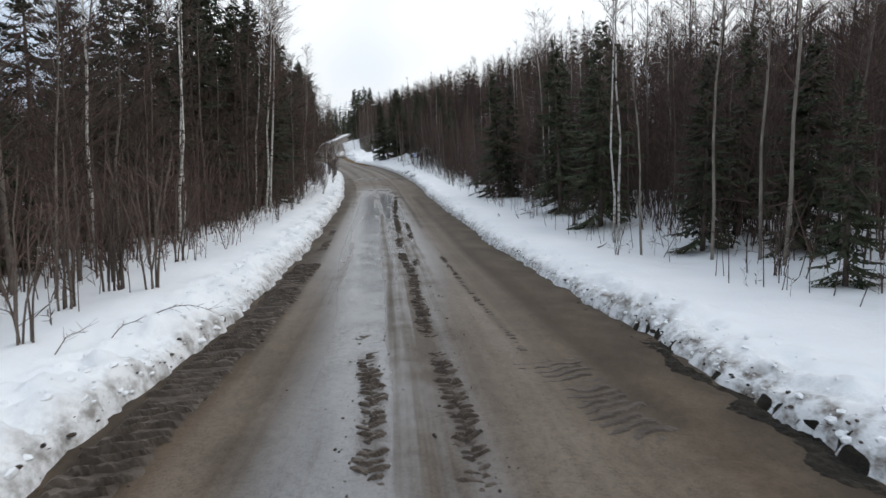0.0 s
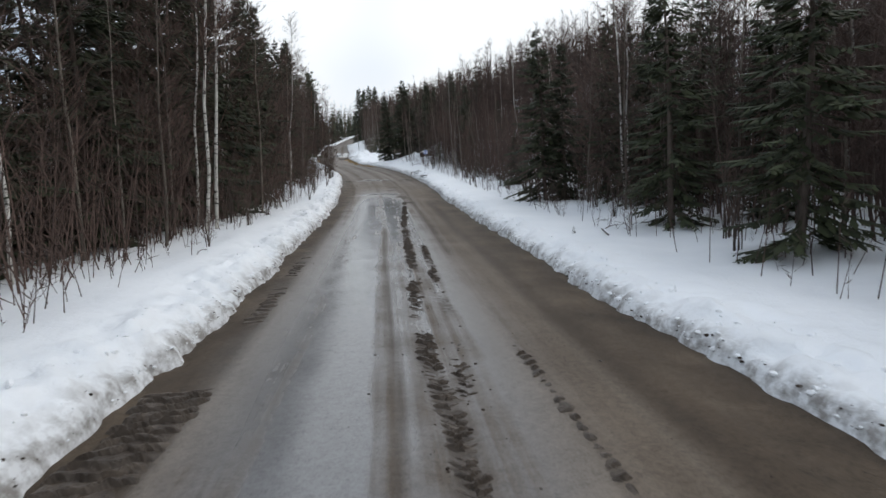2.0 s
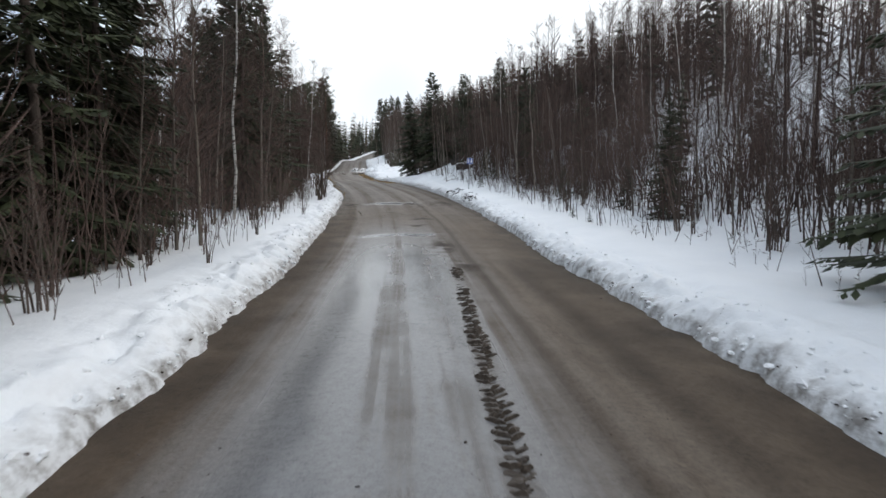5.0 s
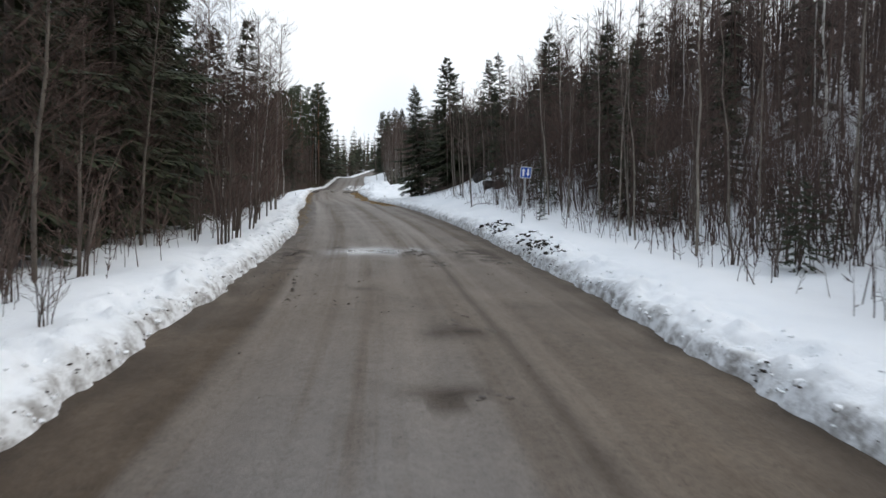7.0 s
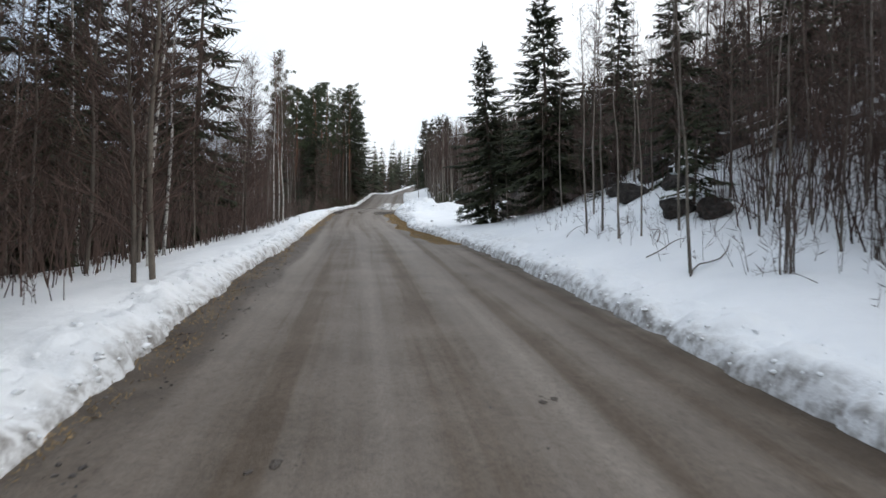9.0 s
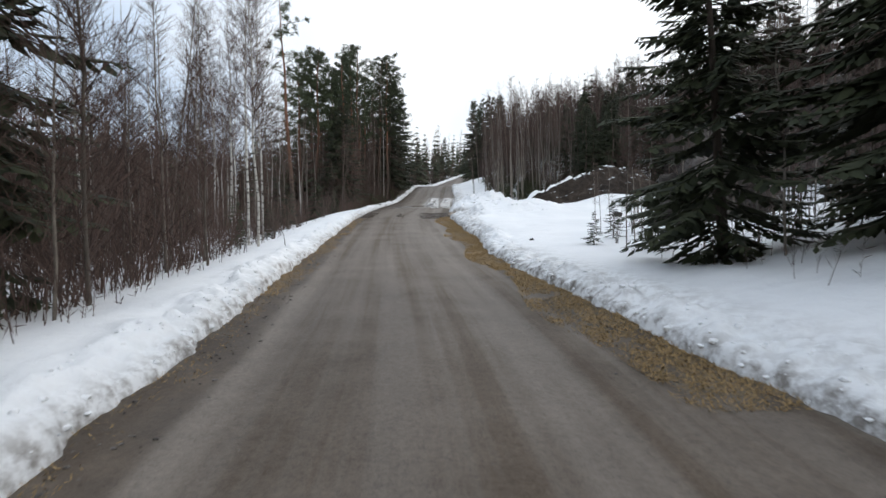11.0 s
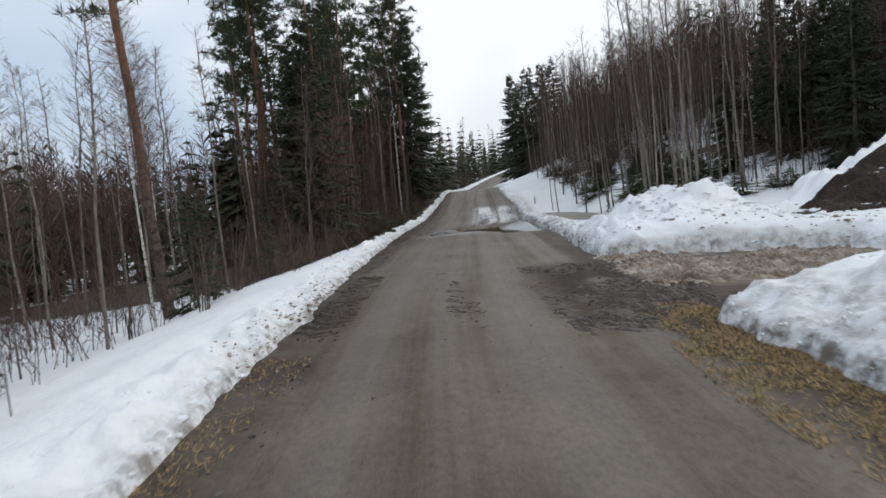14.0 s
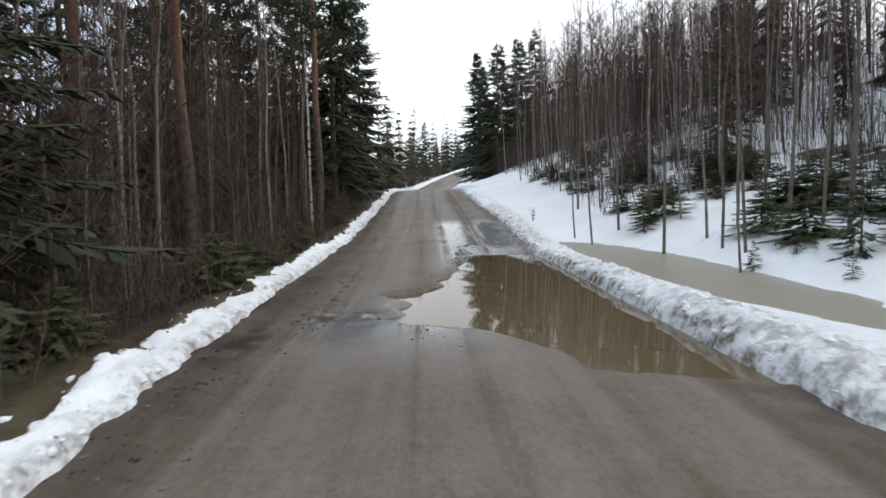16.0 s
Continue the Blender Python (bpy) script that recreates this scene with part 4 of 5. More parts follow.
# trees that stand out along the road
chosen("young", "birches", (14.4, 6.2, 8.0), (14.7, 6.5, 8.6), (16.4, -5.9, 9.0), (12.6, -6.4, 8.5), (18.8, -6.6, 9.0), (26.8, -6.0, 10), tip=5.0)
chosen("birch", "birches", (25.1, -5.2, 11), (25.9, -5.15, 11.5), (34.0, -9.4, 12),
       (34.2, -7.3, 12), (35.8, -7.6, 12), (26.6, 8.2, 9), (27.3, 8.6, 9), (64.6, -6.3, 11), (70.4, -4.6, 9.5), (74.0, -5.5, 10), tip=5.5)
chosen("birch", "birches", (92.1, -4.3, 10), (94.0, -5.1, 10.5), (99.0, -7.2, 11), (95.7, -5.0, 10), (103.5, -9.5, 12), (107.0, -9.8, 11), (113, -13, 12), (138.3, -4.8, 15), tip=1.5)
chosen("aspen", "slender aspens", (11.0, 6.9, 7.5), (10.3, 7.5, 7.0), (9.4, 7.3, 8.0), (12.2, 5.9, 6), (23.1, -6.6, 6), (78.2, 7.7, 6.5), (81.1, 8.5, 6.5), (72.1, 6.1, 6), (71.8, 6.4, 6.5),
       (70.4, 6.2, 5), (69.9, 6.5, 5), (66.5, 5.6, 6), (135.9, 5.7, 6), (134.0, 5.8, 7), (130.6, 8.1, 8), (128.3, 7.9, 8), (126.9, 7.0, 6), (132.7, -7.0, 7), (131.2, -6.4, 7), tip=4.5)
chosen("spruce", "roadside spruces", (7.6, 6.9, 3.2), (17.2, 7.0, 6.5), (32.1, 7.0, 7.2), (22.0, 7.3, 7.0), (38.6, -6.8, 10), (36.5, -8.6, 11), (31.0, -10.0, 12), (41.0, -7.5, 10.5),
       (52.2, -6.9, 10.5), (55.0, -8.0, 11), (42.5, 8.4, 3.4), (44.5, 9.6, 4.0), (83.6, -7.4, 13.5), (80.0, -10.5, 11))
chosen("fir", "roadside spruces", (83.6, 6.5, 8.6), (81.2, 8.4, 9.6))
chosen("spruce", "roadside spruces", (73.2, 9.4, 7.0), (81.5, -9.0, 12.5))
chosen("spruce", "roadside spruces", (184.7, 6.2, 16), (182.8, 11.3, 14.5), (180, 8.2, 15), (187, 9.2, 16), (177, 10.2, 14), (172, 11.5, 13), (190, 6.6, 16.5), (196, 7.5, 16), (155.4, -5.8, 19),
       (147, -5.2, 16), (163, -5.6, 16), (224.5, -5.7, 12), (121, -6.2, 4.5), (124.2, -7.4, 9.5), (121.9, -6.1, 10), (122.8, -6.9, 9.5), tip=0.5)
chosen("spruce", "roadside spruces", (21.0, 9.2, 6.5), (12.0, 7.3, 4.6), (10.6, 8.6, 4.4), (13.2, 9.0, 5.2), (31.2, 7.6, 6.5), (30.2, 9.0, 6.8), (28.3, 9.0, 6.2), (26.2, 8.8, 6.6), (24.6, 9.6, 6.5), (28.0, -7.2, 10), (30.5, -7.0, 10.5), (33.5, -7.6, 11.5), (40.4, -7.6, 11), (36.8, -7.0, 10), (24.0, -7.8, 9.5), (20.0, -8.0, 8.5), (16.5, -7.8, 6.5), (12.5, -8.2, 5.2), (8.5, -8.0, 4), (25.5, -9.6, 10), (28.0, -8.8, 11.5),
       (30.0, -8.4, 12.5), (33.0, -10.4, 13), (38.0, -9.5, 12), (22.0, -9.4, 9), (18.0, -9.2, 7.5), (14.0, -9.6, 6.5), (10.0, -9.0, 5), tip=2.5)
bowed = tree("pine_tree", pine_meshes(109, 16.0, 0.155, 0.5, 0.7, 20), PINE_BARK, PINE_NEEDLE, "lone tall pine with bowed trunk and dead stubs", "tree", 16.0)
taken.append((113.1, -7.7, 0.8))
plant(bowed, 113.1, -7.7, 1.0, 15, 0.5, 0.0, "tall pines")
chosen("pine", "tall pines", (137.2, -4.3, 16), (131.5, -7.0, 17), (129.0, -6.0, 16), (122.5, -8.6, 15), (126.5, -7.0, 15.5), (124.0, -9.0, 15), (134.0, -9.0, 17), (142.0, -6.0, 17), (146.0, -7.5, 18), (150.0, -5.4, 19), tip=1.0)
chosen("spruce", "roadside spruces", (66.0, -8.5, 11), (56.5, -6.6, 11), (60.2, -7.0, 11), (64.0, -7.2, 10.5), (70.0, -9.2, 12), (62.0, -9.0, 12), (73.5, -10.2, 12), (78.0, -9.0, 11), (59.0, -8.6, 12), (81.0, -7.6, 9), (68.0, -11.5, 13), (58.5, 9.2, 6), (62.5, 10.5, 7), (79.5, 10.5, 8), (71.0, 11.5, 7), tip=2)
chosen("sapling", "spruce saplings", (45.2, 8.3, 1.6), (43.4, 5.6, 0.5), (42.2, 5.7, 0.4), (21.7, 4.6, 0.22), (89.0, 6.0, 1.0), (90.0, 7.0, 1.2), (86.5, 6.6, 1.4), (133.7, 7.5, 1.6), (127.1, 7.4, 0.7), (127.0, 8.3, 0.6),
       (125.9, 8.9, 1.9), (124.7, 7.8, 0.6), (70.2, 8.0, 3.0), (58.6, 5.9, 0.8), (96.3, -5.0, 1.3), (92.6, -5.0, 1.1), (99.5, -5.6, 1.5), (97.5, -6.6, 2.2), (103.0, -5.6, 2.4), (105.5, -6.2, 1.6), (110.5, -5.6, 2.6), (113.5, -5.0, 1.8), tip=1.0)
chosen("alder", "roadside alders", (67.8, -3.6, 8.5), (67.5, -3.8, 7.0), (59.7, -3.6, 6.5), (63.2, -3.6, 5.0), tip=2.0)
chosen("shrub", "evergreen shrubs", (108.9, 14.4, 0.5), (108.3, 13.6, 0.4), (109.6, 15.4, 0.55), (107.6, 14.6, 0.45), (109.0, 16.0, 0.4), tip=0.0)
chosen("bush", "roadside bushes", (9.1, -3.9, 2.6), (9.4, -4.6, 2.8), (8.2, -4.7, 2.4), (6.0, -3.9, 2.0), (54.3, -3.5, 3.4), (54.8, -3.3, 2.4), (57.4, -3.8, 2.6), (57.8, -3.5, 2.6), (61.3, -3.7, 2.4),
       (36.3, -3.7, 1.2), (47.0, -3.6, 1.2), (140.5, 5.0, 0.8), (12.0, 5.2, 1.0), (29.5, -4.4, 1.4))
chosen("aspen", "slender aspens", (88.9, 7.2, 3.6), (89.5, 7.7, 3.2), (86.6, 5.9, 3.4), (87.6, 7.1, 4.2), (91.2, 6.9, 2.6), (92.1, 7.4, 2.4), (91.7, 7.6, 2.8), (88.0, 8.2, 4.5), (86.0, 7.6, 4.5), tip=3.0)
chosen("bush", "roadside bushes", (88.8, 6.6, 1.2), (90.4, 7.8, 1.6), (87.2, 7.8, 2.0), (91.5, 8.6, 1.5), (89.4, 9.2, 2.2), tip=2.0)
# right-hand slope before the passing place
scatter("alder", 80, 6, 40, 7.2, 14, 4.0, 6.2, 0.55, 2, "roadside alders")
scatter("alder", 50, 40, 68, 7.4, 14, 3.4, 5.2, 0.6, 48, "roadside alders")
scatter("alder", 46, 8, 34, 9, 17, 6.0, 8.8, 0.6, 22, "roadside alders")
scatter("spruce", 3, 36, 62, 10.0, 15, 4.0, 6.0, 1.5, 1, "roadside spruces")
scatter("birch", 14, 8, 66, 9, 17, 7, 9.5, 0.9, 3, "birches")
scatter("aspen", 30, 50, 70, 6.8, 11, 4.0, 6.5, 0.6, 30, "slender aspens", tip=3)
scatter("bush", 26, 8, 66, 6.4, 8.8, 1.2, 2.8, 0.6, 31, "roadside bushes")
scatter("spruce", 5, 64, 90, 10.5, 17, 4, 7, 1.5, 4, "roadside spruces")
scatter("aspen", 16, 64, 88, 6.6, 13, 3, 7, 0.8, 51, "slender aspens", tip=2)
scatter("sapling", 16, 49, 67, 7.4, 11, 0.9, 2.4, 0.7, 53, "spruce saplings", tip=1)
scatter("sapling", 8, 64, 86, 7.5, 14, 0.6, 1.8, 0.8, 52, "spruce saplings", tip=1)
scatter("alder", 50, 64, 88, 8.4, 17, 4.0, 6.5, 0.7, 5, "roadside alders")
# slope past the side track
scatter("spruce", 10, 127, 138, 22, 32, 6.5, 10, 1.4, 47, "hillside spruces", tip=1)
scatter("spruce", 18, 119.5, 132, 14, 20.5, 5.5, 9, 1.3, 9, "hillside spruces", tip=1)
scatter("spruce", 9, 130, 158, 14, 26, 5, 9, 1.6, 6, "hillside spruces", tip=1)
scatter("aspen", 150, 119, 164, 6.9, 19, 7, 10.5, 0.5, 7, "slender aspens", tip=2)
scatter("shrub", 74, 119, 156, 7.8, 14, 0.4, 1.35, 0.6, 8, "evergreen shrubs", tip=1)
# left-hand woods
scatter("alder", 54, 5, 64, -9.5, -4.8, 4.5, 8.0, 0.62, 10, "roadside alders")
scatter("spruce", 12, 18, 42, -14, -7.4, 6, 10, 1.4, 11, "roadside spruces")
scatter("spruce", 8, 53, 74, -14, -7.4, 7, 12.5, 1.4, 21, "roadside spruces")
scatter("birch", 16, 6, 90, -14, -5.6, 9, 13, 0.8, 12, "birches")
scatter("alder", 36, 62, 92, -11, -4.6, 4.5, 8, 0.8, 13, "roadside alders", tip=2)
scatter("bush", 22, 3, 64, -5.4, -3.9, 1.2, 2.6, 0.5, 32, "roadside bushes")
scatter("birch", 20, 88, 120, -18, -6.0, 7, 12, 0.8, 14, "birches", tip=1)
scatter("aspen", 56, 91, 120, -16, -5.6, 6, 10, 0.8, 44, "slender aspens", tip=1.0, wander=2.2)
scatter("spruce", 4, 96, 112, -16, -9, 2, 5, 1.2, 45, "roadside spruces", tip=1)
scatter("alder", 18, 90, 116, -16, -6.5, 2.5, 6, 0.8, 18, "roadside alders", tip=1)
scatter("pine", 14, 127, 158, -14, -6.5, 14, 18, 1.5, 15, "tall pines", tip=0)
scatter("spruce", 9, 134, 172, -12, -5.6, 6, 13, 1.4, 16, "roadside spruces", tip=0)
scatter("aspen", 30, 123, 150, -12, -5.0, 8, 12, 0.7, 46, "slender aspens", tip=1)
scatter("alder", 42, 118, 160, -10, -4.8, 4.5, 8.0, 0.6, 17, "roadside alders", tip=1.5)
scatter("shrub", 40, 117, 146, -6.2, -4.4, 0.5, 1.3, 0.5, 19, "evergreen shrubs", tip=0)
scatter("bush", 26, 93, 125, -7.5, -4.3, 1.0, 2.4, 0.6, 33, "roadside bushes")


# distant woods
def far_woods(seed, spans, bare_label):
    """Trees too many to count, as one mesh of conifers and one of bare trees."""
    rnd = random.Random(seed)
    green, brown = Build(), Build()
    for count, s0, s1, l0, l1, conifer, low, high in spans:
        for i in range(count):
            s, l = rnd.uniform(s0, s1), rnd.uniform(l0, l1)
            if 43 < s < 57 and l < -9 and rnd.random() < 0.8:
                continue
            x, y = place(np.array([s]), np.array([l]))
            o = Vector((float(x[0]), float(y[0]), ground_at(s, l) - 0.1))
            h = rnd.uniform(low, high)
            if rnd.random() < conifer:
                green.cone(o, o + Vector((0, 0, h)), 0.12, 0, 4)
                for k in range(12):
                    z = h * (0.05 + 0.91 * k / 12)
                    for j in range(6):
                        a = rnd.uniform(0, 6.28)
                        w = h * 0.19 * (1 - z / h) ** 0.8 * rnd.uniform(0.6, 1.2) + 0.1
                        d = Vector((math.cos(a), math.sin(a), 0))
                        p = o + Vector((0, 0, z))
                        green.blade(p, p + d * w + Vector((0, 0, -w * 0.5)), w * 0.34, (-d.y, d.x, 0))
            else:
                top = o + Vector((rnd.uniform(-0.6, 0.6) + (-0.05 * h if l0 > 0 else 0.05 * h), rnd.uniform(-0.6, 0.6), h))
                brown.cone(o, top, 0.07, 0.01, 4)
                for k in range(84):
                    f = rnd.uniform(0.12, 0.97)
                    p = o.lerp(top, f)
                    a = rnd.uniform(0, 6.28)
                    d = Vector((math.cos(a), math.sin(a), rnd.uniform(0.5, 1.8))).normalized()
                    brown.blade(p, p + d * rnd.uniform(0.7, 2.1) * (1.2 - f) ** 0.5, 0.026, d.orthogonal().normalized())
    tagged(new("conifer_woods", green.mesh("conifer_woods", NEEDLE)), "dense dark conifers of the woods behind", "woods", kind="stuff")
    tagged(new("bare_woods", brown.mesh("bare_woods", TWIG)), bare_label, "woods", kind="stuff")


far_woods(201, [(520, -8, 44, 13, 40, 0.03, 4.5, 7.0), (150, 52, 72, 15, 36, 0.03, 4.5, 7.0), (130, 60, 84, 14, 34, 0.08, 6, 9), (60, 84, 112, 18, 42, 0.10, 5, 8), (240, 122, 142, 29, 52, 0.35, 9, 14), (120, 98, 118, 32, 52, 0.4, 7, 11), (170, 118, 150, 17, 38, 0.06, 6, 9), (260, 148, 190, 10, 34, 0.06, 7, 11), (260, 185, 330, 6, 40, 0.35, 8, 14), (170, 318, 350, -16, 16, 0.8, 11, 18), (240, -10, 32, 12, 32, 0.06, 5.5, 8.5)],
          "distant leafless brown woods on a snowy slope")
far_woods(202, [(230, -8, 66, -26, -9.5, 0.16, 5.5, 8.5), (110, 64, 88, -30, -11, 0.5, 7, 12), (330, 78, 112, -72, -44, 0.4, 9, 13), (640, 104, 170, -76, -42, 0.35, 8.5, 12.5), (170, 88, 118, -42, -17, 0.08, 6, 10), (150, 112, 140, -40, -18, 0.2, 5.5, 8.5), (260, 122, 165, -46, -17, 0.22, 7, 10.5), (160, 133, 168, -17, -8, 0.25, 8, 13), (240, 158, 330, -34, -4.8, 0.5, 9, 16)],
          "distant leafless brown woods beyond the road")


# brushwood under and between the trees
def brushwood(seed, spans):
    rnd = random.Random(seed)
    b = Build()
    for count, s0, s1, l0, l1, low, high in spans:
        ss = np.array([rnd.uniform(s0, s1) for i in range(count)])
        ll = np.array([rnd.uniform(l0, l1) for i in range(count)])
        keep = ~((ss > 46.5) & (ss < 51.5) & (ll > 10.5))
        ss, ll = ss[keep], ll[keep]
        for x, y, z in zip(*place(ss, ll), ground_height(ss, ll)[0]):
            o = Vector((float(x), float(y), float(z) - 0.1))
            h = rnd.uniform(low, high)
            top = o + Vector((rnd.gauss(0, 0.12) * h + (-0.05 * h if l0 > 0 else 0.05 * h), rnd.gauss(0, 0.12) * h, h * rnd.uniform(0.6, 1.0)))
            b.cone(o, top, 0.003 + 0.0040 * h, 0, 3)
            for k in range(8):
                p = o.lerp(top, rnd.uniform(0.22, 1.0))
                a = rnd.uniform(0, 6.28)
                d = Vector((math.cos(a), math.sin(a), rnd.uniform(0.1, 2.2))).normalized()
                b.blade(p, p + d * h * rnd.uniform(0.10, 0.34), 0.0075, d.orthogonal().normalized())
    return tagged(new("brushwood", b.mesh("brushwood", TWIG)), "dense brown leafless brushwood between the trees", "brushwood", kind="stuff")


brushwood(501, [(2900, 3, 44, 7.8, 15, 1.6, 5.0), (2300, 44, 70, 7.8, 15, 1.2, 4.6), (900, 8, 46, 14, 24, 2.0, 4.5), (500, 52, 72, 14, 22, 1.6, 3.6), (420, 6, 64, 5.5, 8.0, 0.4, 2.4), (900, 64, 88, 8.6, 17, 1.0, 4.5), (320, 60, 86, 5.8, 9.5, 0.3, 1.3), (2000, 118, 168, 11.5, 20, 1.0, 3.6), (1800, 118, 170, 16, 30, 2.0, 4.5), (1300, 136, 182, 7.5, 14, 1.5, 4.5), (700, 180, 240, 5, 14, 2, 5)])
brushwood(502, [(330, 1, 11, -12, -6.4, 1.8, 5.0), (1700, 11, 41, -12, -5.6, 1.8, 5.0), (620, 41, 66, -12, -5.6, 1.2, 3.4), (330, 6, 66, -5.8, -4.0, 0.4, 2.2), (1500, 64, 94, -11, -5.2, 1.5, 4.5), (300, 80, 104, -6.2, -4.3, 0.4, 1.7), (1200, 88, 122, -15, -5.6, 0.6, 2.2), (700, 86, 122, -34, -13, 0.8, 2.6), (1500, 119, 165, -11, -4.8, 1.2, 4.2), (700, 112, 146, -5.2, -3.8, 0.3, 1.5), (800, 165, 240, -12, -4.2, 2, 5)])


# ---- road sign ----
def world_at(s, l):
    x, y = place(np.array([float(s)]), np.array([float(l)]))
    return Vector((float(x[0]), float(y[0]), ground_at(s, l)))


def slab(w, d, h, bevel=0.0):
    bm = bmesh.new()
    bmesh.ops.create_cube(bm, size=1.0)
    bmesh.ops.scale(bm, vec=(w, d, h), verts=bm.verts)
    if bevel:
        bmesh.ops.bevel(bm, geom=bm.edges[:], offset=bevel, segments=2, affect="EDGES")
    return bm


def moved(bm, x, y, z):
    bmesh.ops.translate(bm, vec=(x, y, z), verts=bm.verts)
    return bm


def arrow(h, w, down):
    """A flat arrow with thickness, point up or down."""
    k = -1 if down else 1
    pts = [(-w * 0.22, -h / 2), (w * 0.22, -h / 2), (w * 0.22, h * 0.12), (w / 2, h * 0.12), (0, h / 2), (-w / 2, h * 0.12), (-w * 0.22, h * 0.12)]
    bm = bmesh.new()
    f = bm.faces.new([bm.verts.new((x, -0.008, z * k)) for x, z in pts])
    g = bmesh.ops.extrude_face_region(bm, geom=[f])
    bmesh.ops.translate(bm, vec=(0, 0.004, 0), verts=[v for v in g["geom"] if isinstance(v, bmesh.types.BMVert)])
    bmesh.ops.recalc_face_normals(bm, faces=bm.faces)
    return bm


sign = new("road_sign")
sign.matrix_world = Matrix.Translation(world_at(58.1, 5.0)) @ pose(0, 0, 0, 0, 3.0, -2)
pole = Build()
pole.tube([(0, 0.035, -0.5), (0, 0.035, 1.0), (0, 0.035, 1.86)], [0.026, 0.026, 0.026], 10)
part("pole", pole, STEEL, sign, "grey steel pole")
plate = part("plate", moved(slab(0.36, 0.006, 0.36, 0.002), 0, 0, 1.66), WHITE, sign, "white-edged square plate")
part("blue_field", moved(slab(0.325, 0.004, 0.325), 0, -0.005, 1.66), BLUE, plate, "blue field")
part("arrow", moved(arrow(0.25, 0.13, False), -0.075, 0, 1.66), WHITE, plate, "white arrow pointing up")
part("arrow", moved(arrow(0.25, 0.13, True), 0.075, 0, 1.66), WHITE, plate, "white arrow pointing down")
for z in (1.56, 1.76):
    part("clamp", moved(slab(0.07, 0.05, 0.025, 0.004), 0, 0.025, z), STEEL, sign)
tagged(sign, "blue square passing-place sign with two white arrows", "road sign")


# ---- earth heap, rock face and boulders ----
def heap():
    a, b = world_at(111.7, 7.0), world_at(118.2, 20.4)
    low = float(along(111.7, 2)) - 0.3
    axis = (b - a)
    length = axis.length
    axis.normalize()
    side = Vector((axis.y, -axis.x, 0)).normalized()
    nu, nv = 130, 60
    bm, cap = bmesh.new(), bmesh.new()
    grid, lids = [], []
    for i in range(nu + 1):
        u = i / nu
        crest = float(np.interp(u, [0, 0.07, 0.2, 0.35, 0.5, 0.62, 0.75, 0.88, 1.0], [0.2, 0.6, 1.05, 1.55, 2.15, 2.65, 2.3, 1.3, 0.3]))
        grid.append([])
        lids.append([])
        for j in range(nv + 1):
            v = 2 * j / nv - 1
            half = 1.2 + crest * 0.9
            n = float(lumps(np.array([u * 9.0]), np.array([v * 3.0]), 81)[0]) * 0.30 + float(lumps(np.array([u * 21.0]), np.array([v * 7.0]), 82)[0]) * 0.22 + abs(float(lumps(np.array([u * 48.0]), np.array([v * 14.0]), 83)[0])) * 0.20 + float(lumps(np.array([u * 95.0]), np.array([v * 28.0]), 84)[0]) * 0.08
            p = a + axis * (u * length) + side * (v * half)
            z = crest * max(0.0, 1 - abs(v) ** 1.25) + n * min(1.0, crest) * (1 - abs(v) ** 3)
            base = low + 1.4 * u
            q = Vector((p.x, p.y, base + z))
            grid[-1].append(bm.verts.new(q))
            rim = 0.08 - 0.26 * u
            cover = smooth(np.array([(rim - v) / 0.16 + n * 2.0]))[0] if v < 0.5 else 0
            lids[-1].append(cap.verts.new(q + Vector((0, 0, -0.06 + 0.15 * float(cover)))))
    for i in range(nu):
        for j in range(nv):
            bm.faces.new((grid[i][j], grid[i + 1][j], grid[i + 1][j + 1], grid[i][j + 1]))
            if j < nv * 0.78:
                cap.faces.new((lids[i][j], lids[i + 1][j], lids[i + 1][j + 1], lids[i][j + 1]))
    root = new("earth_heap")
    for m, name, mat, lab in ((bm, "soil", HEAP_SOIL, ""), (cap, "snow_cap", SNOW, "snow lying on the heap's back")):
        for v in list(m.verts):
            if not v.link_faces:
                m.verts.remove(v)
        bmesh.ops.recalc_face_normals(m, faces=m.faces)
        ob = part(name, m, mat, root, lab)
        ob.data.polygons.foreach_set("use_smooth", np.ones(len(ob.data.polygons), dtype=bool))
        if ob.data.polygons[len(ob.data.polygons) // 2].normal.z < 0:
            ob.data.flip_normals()
    return tagged(root, "dark earth heap of spoil with a snow-covered back", "earth heap")


heap()


def boulder_mesh(seed, detail, rough, squat=(1, 1, 1), jagged=False):
    bm = bmesh.new()
    bmesh.ops.create_icosphere(bm, subdivisions=detail, radius=1.0)
    off = Vector((seed * 3.7, seed * 1.3, seed * 5.1))
    for v in bm.verts:
        p = v.co + off
        k = 1 + rough * noise.noise(p * 1.1) + rough * 0.6 * abs(noise.noise(p * 2.7)) + rough * 0.25 * noise.noise(p * 7)
        if jagged:
            k += 0.13 * noise.cell(Vector((p.x * 3.1, p.y * 3.1, p.z * 1.6))) + 0.07 * noise.cell(Vector((p.x * 7, p.y * 7, p.z * 3.5)) + off) + 0.09 * abs(noise.noise(p * 6)) + 0.04 * noise.noise(p * 16)
        v.co = Vector((v.co.x * squat[0], v.co.y * squat[1], v.co.z * squat[2])) * k
    me = bpy.data.meshes.new("boulder")
    bm.to_mesh(me)
    bm.free()
    me.materials.append(SNOWY_ROCK)
    return me


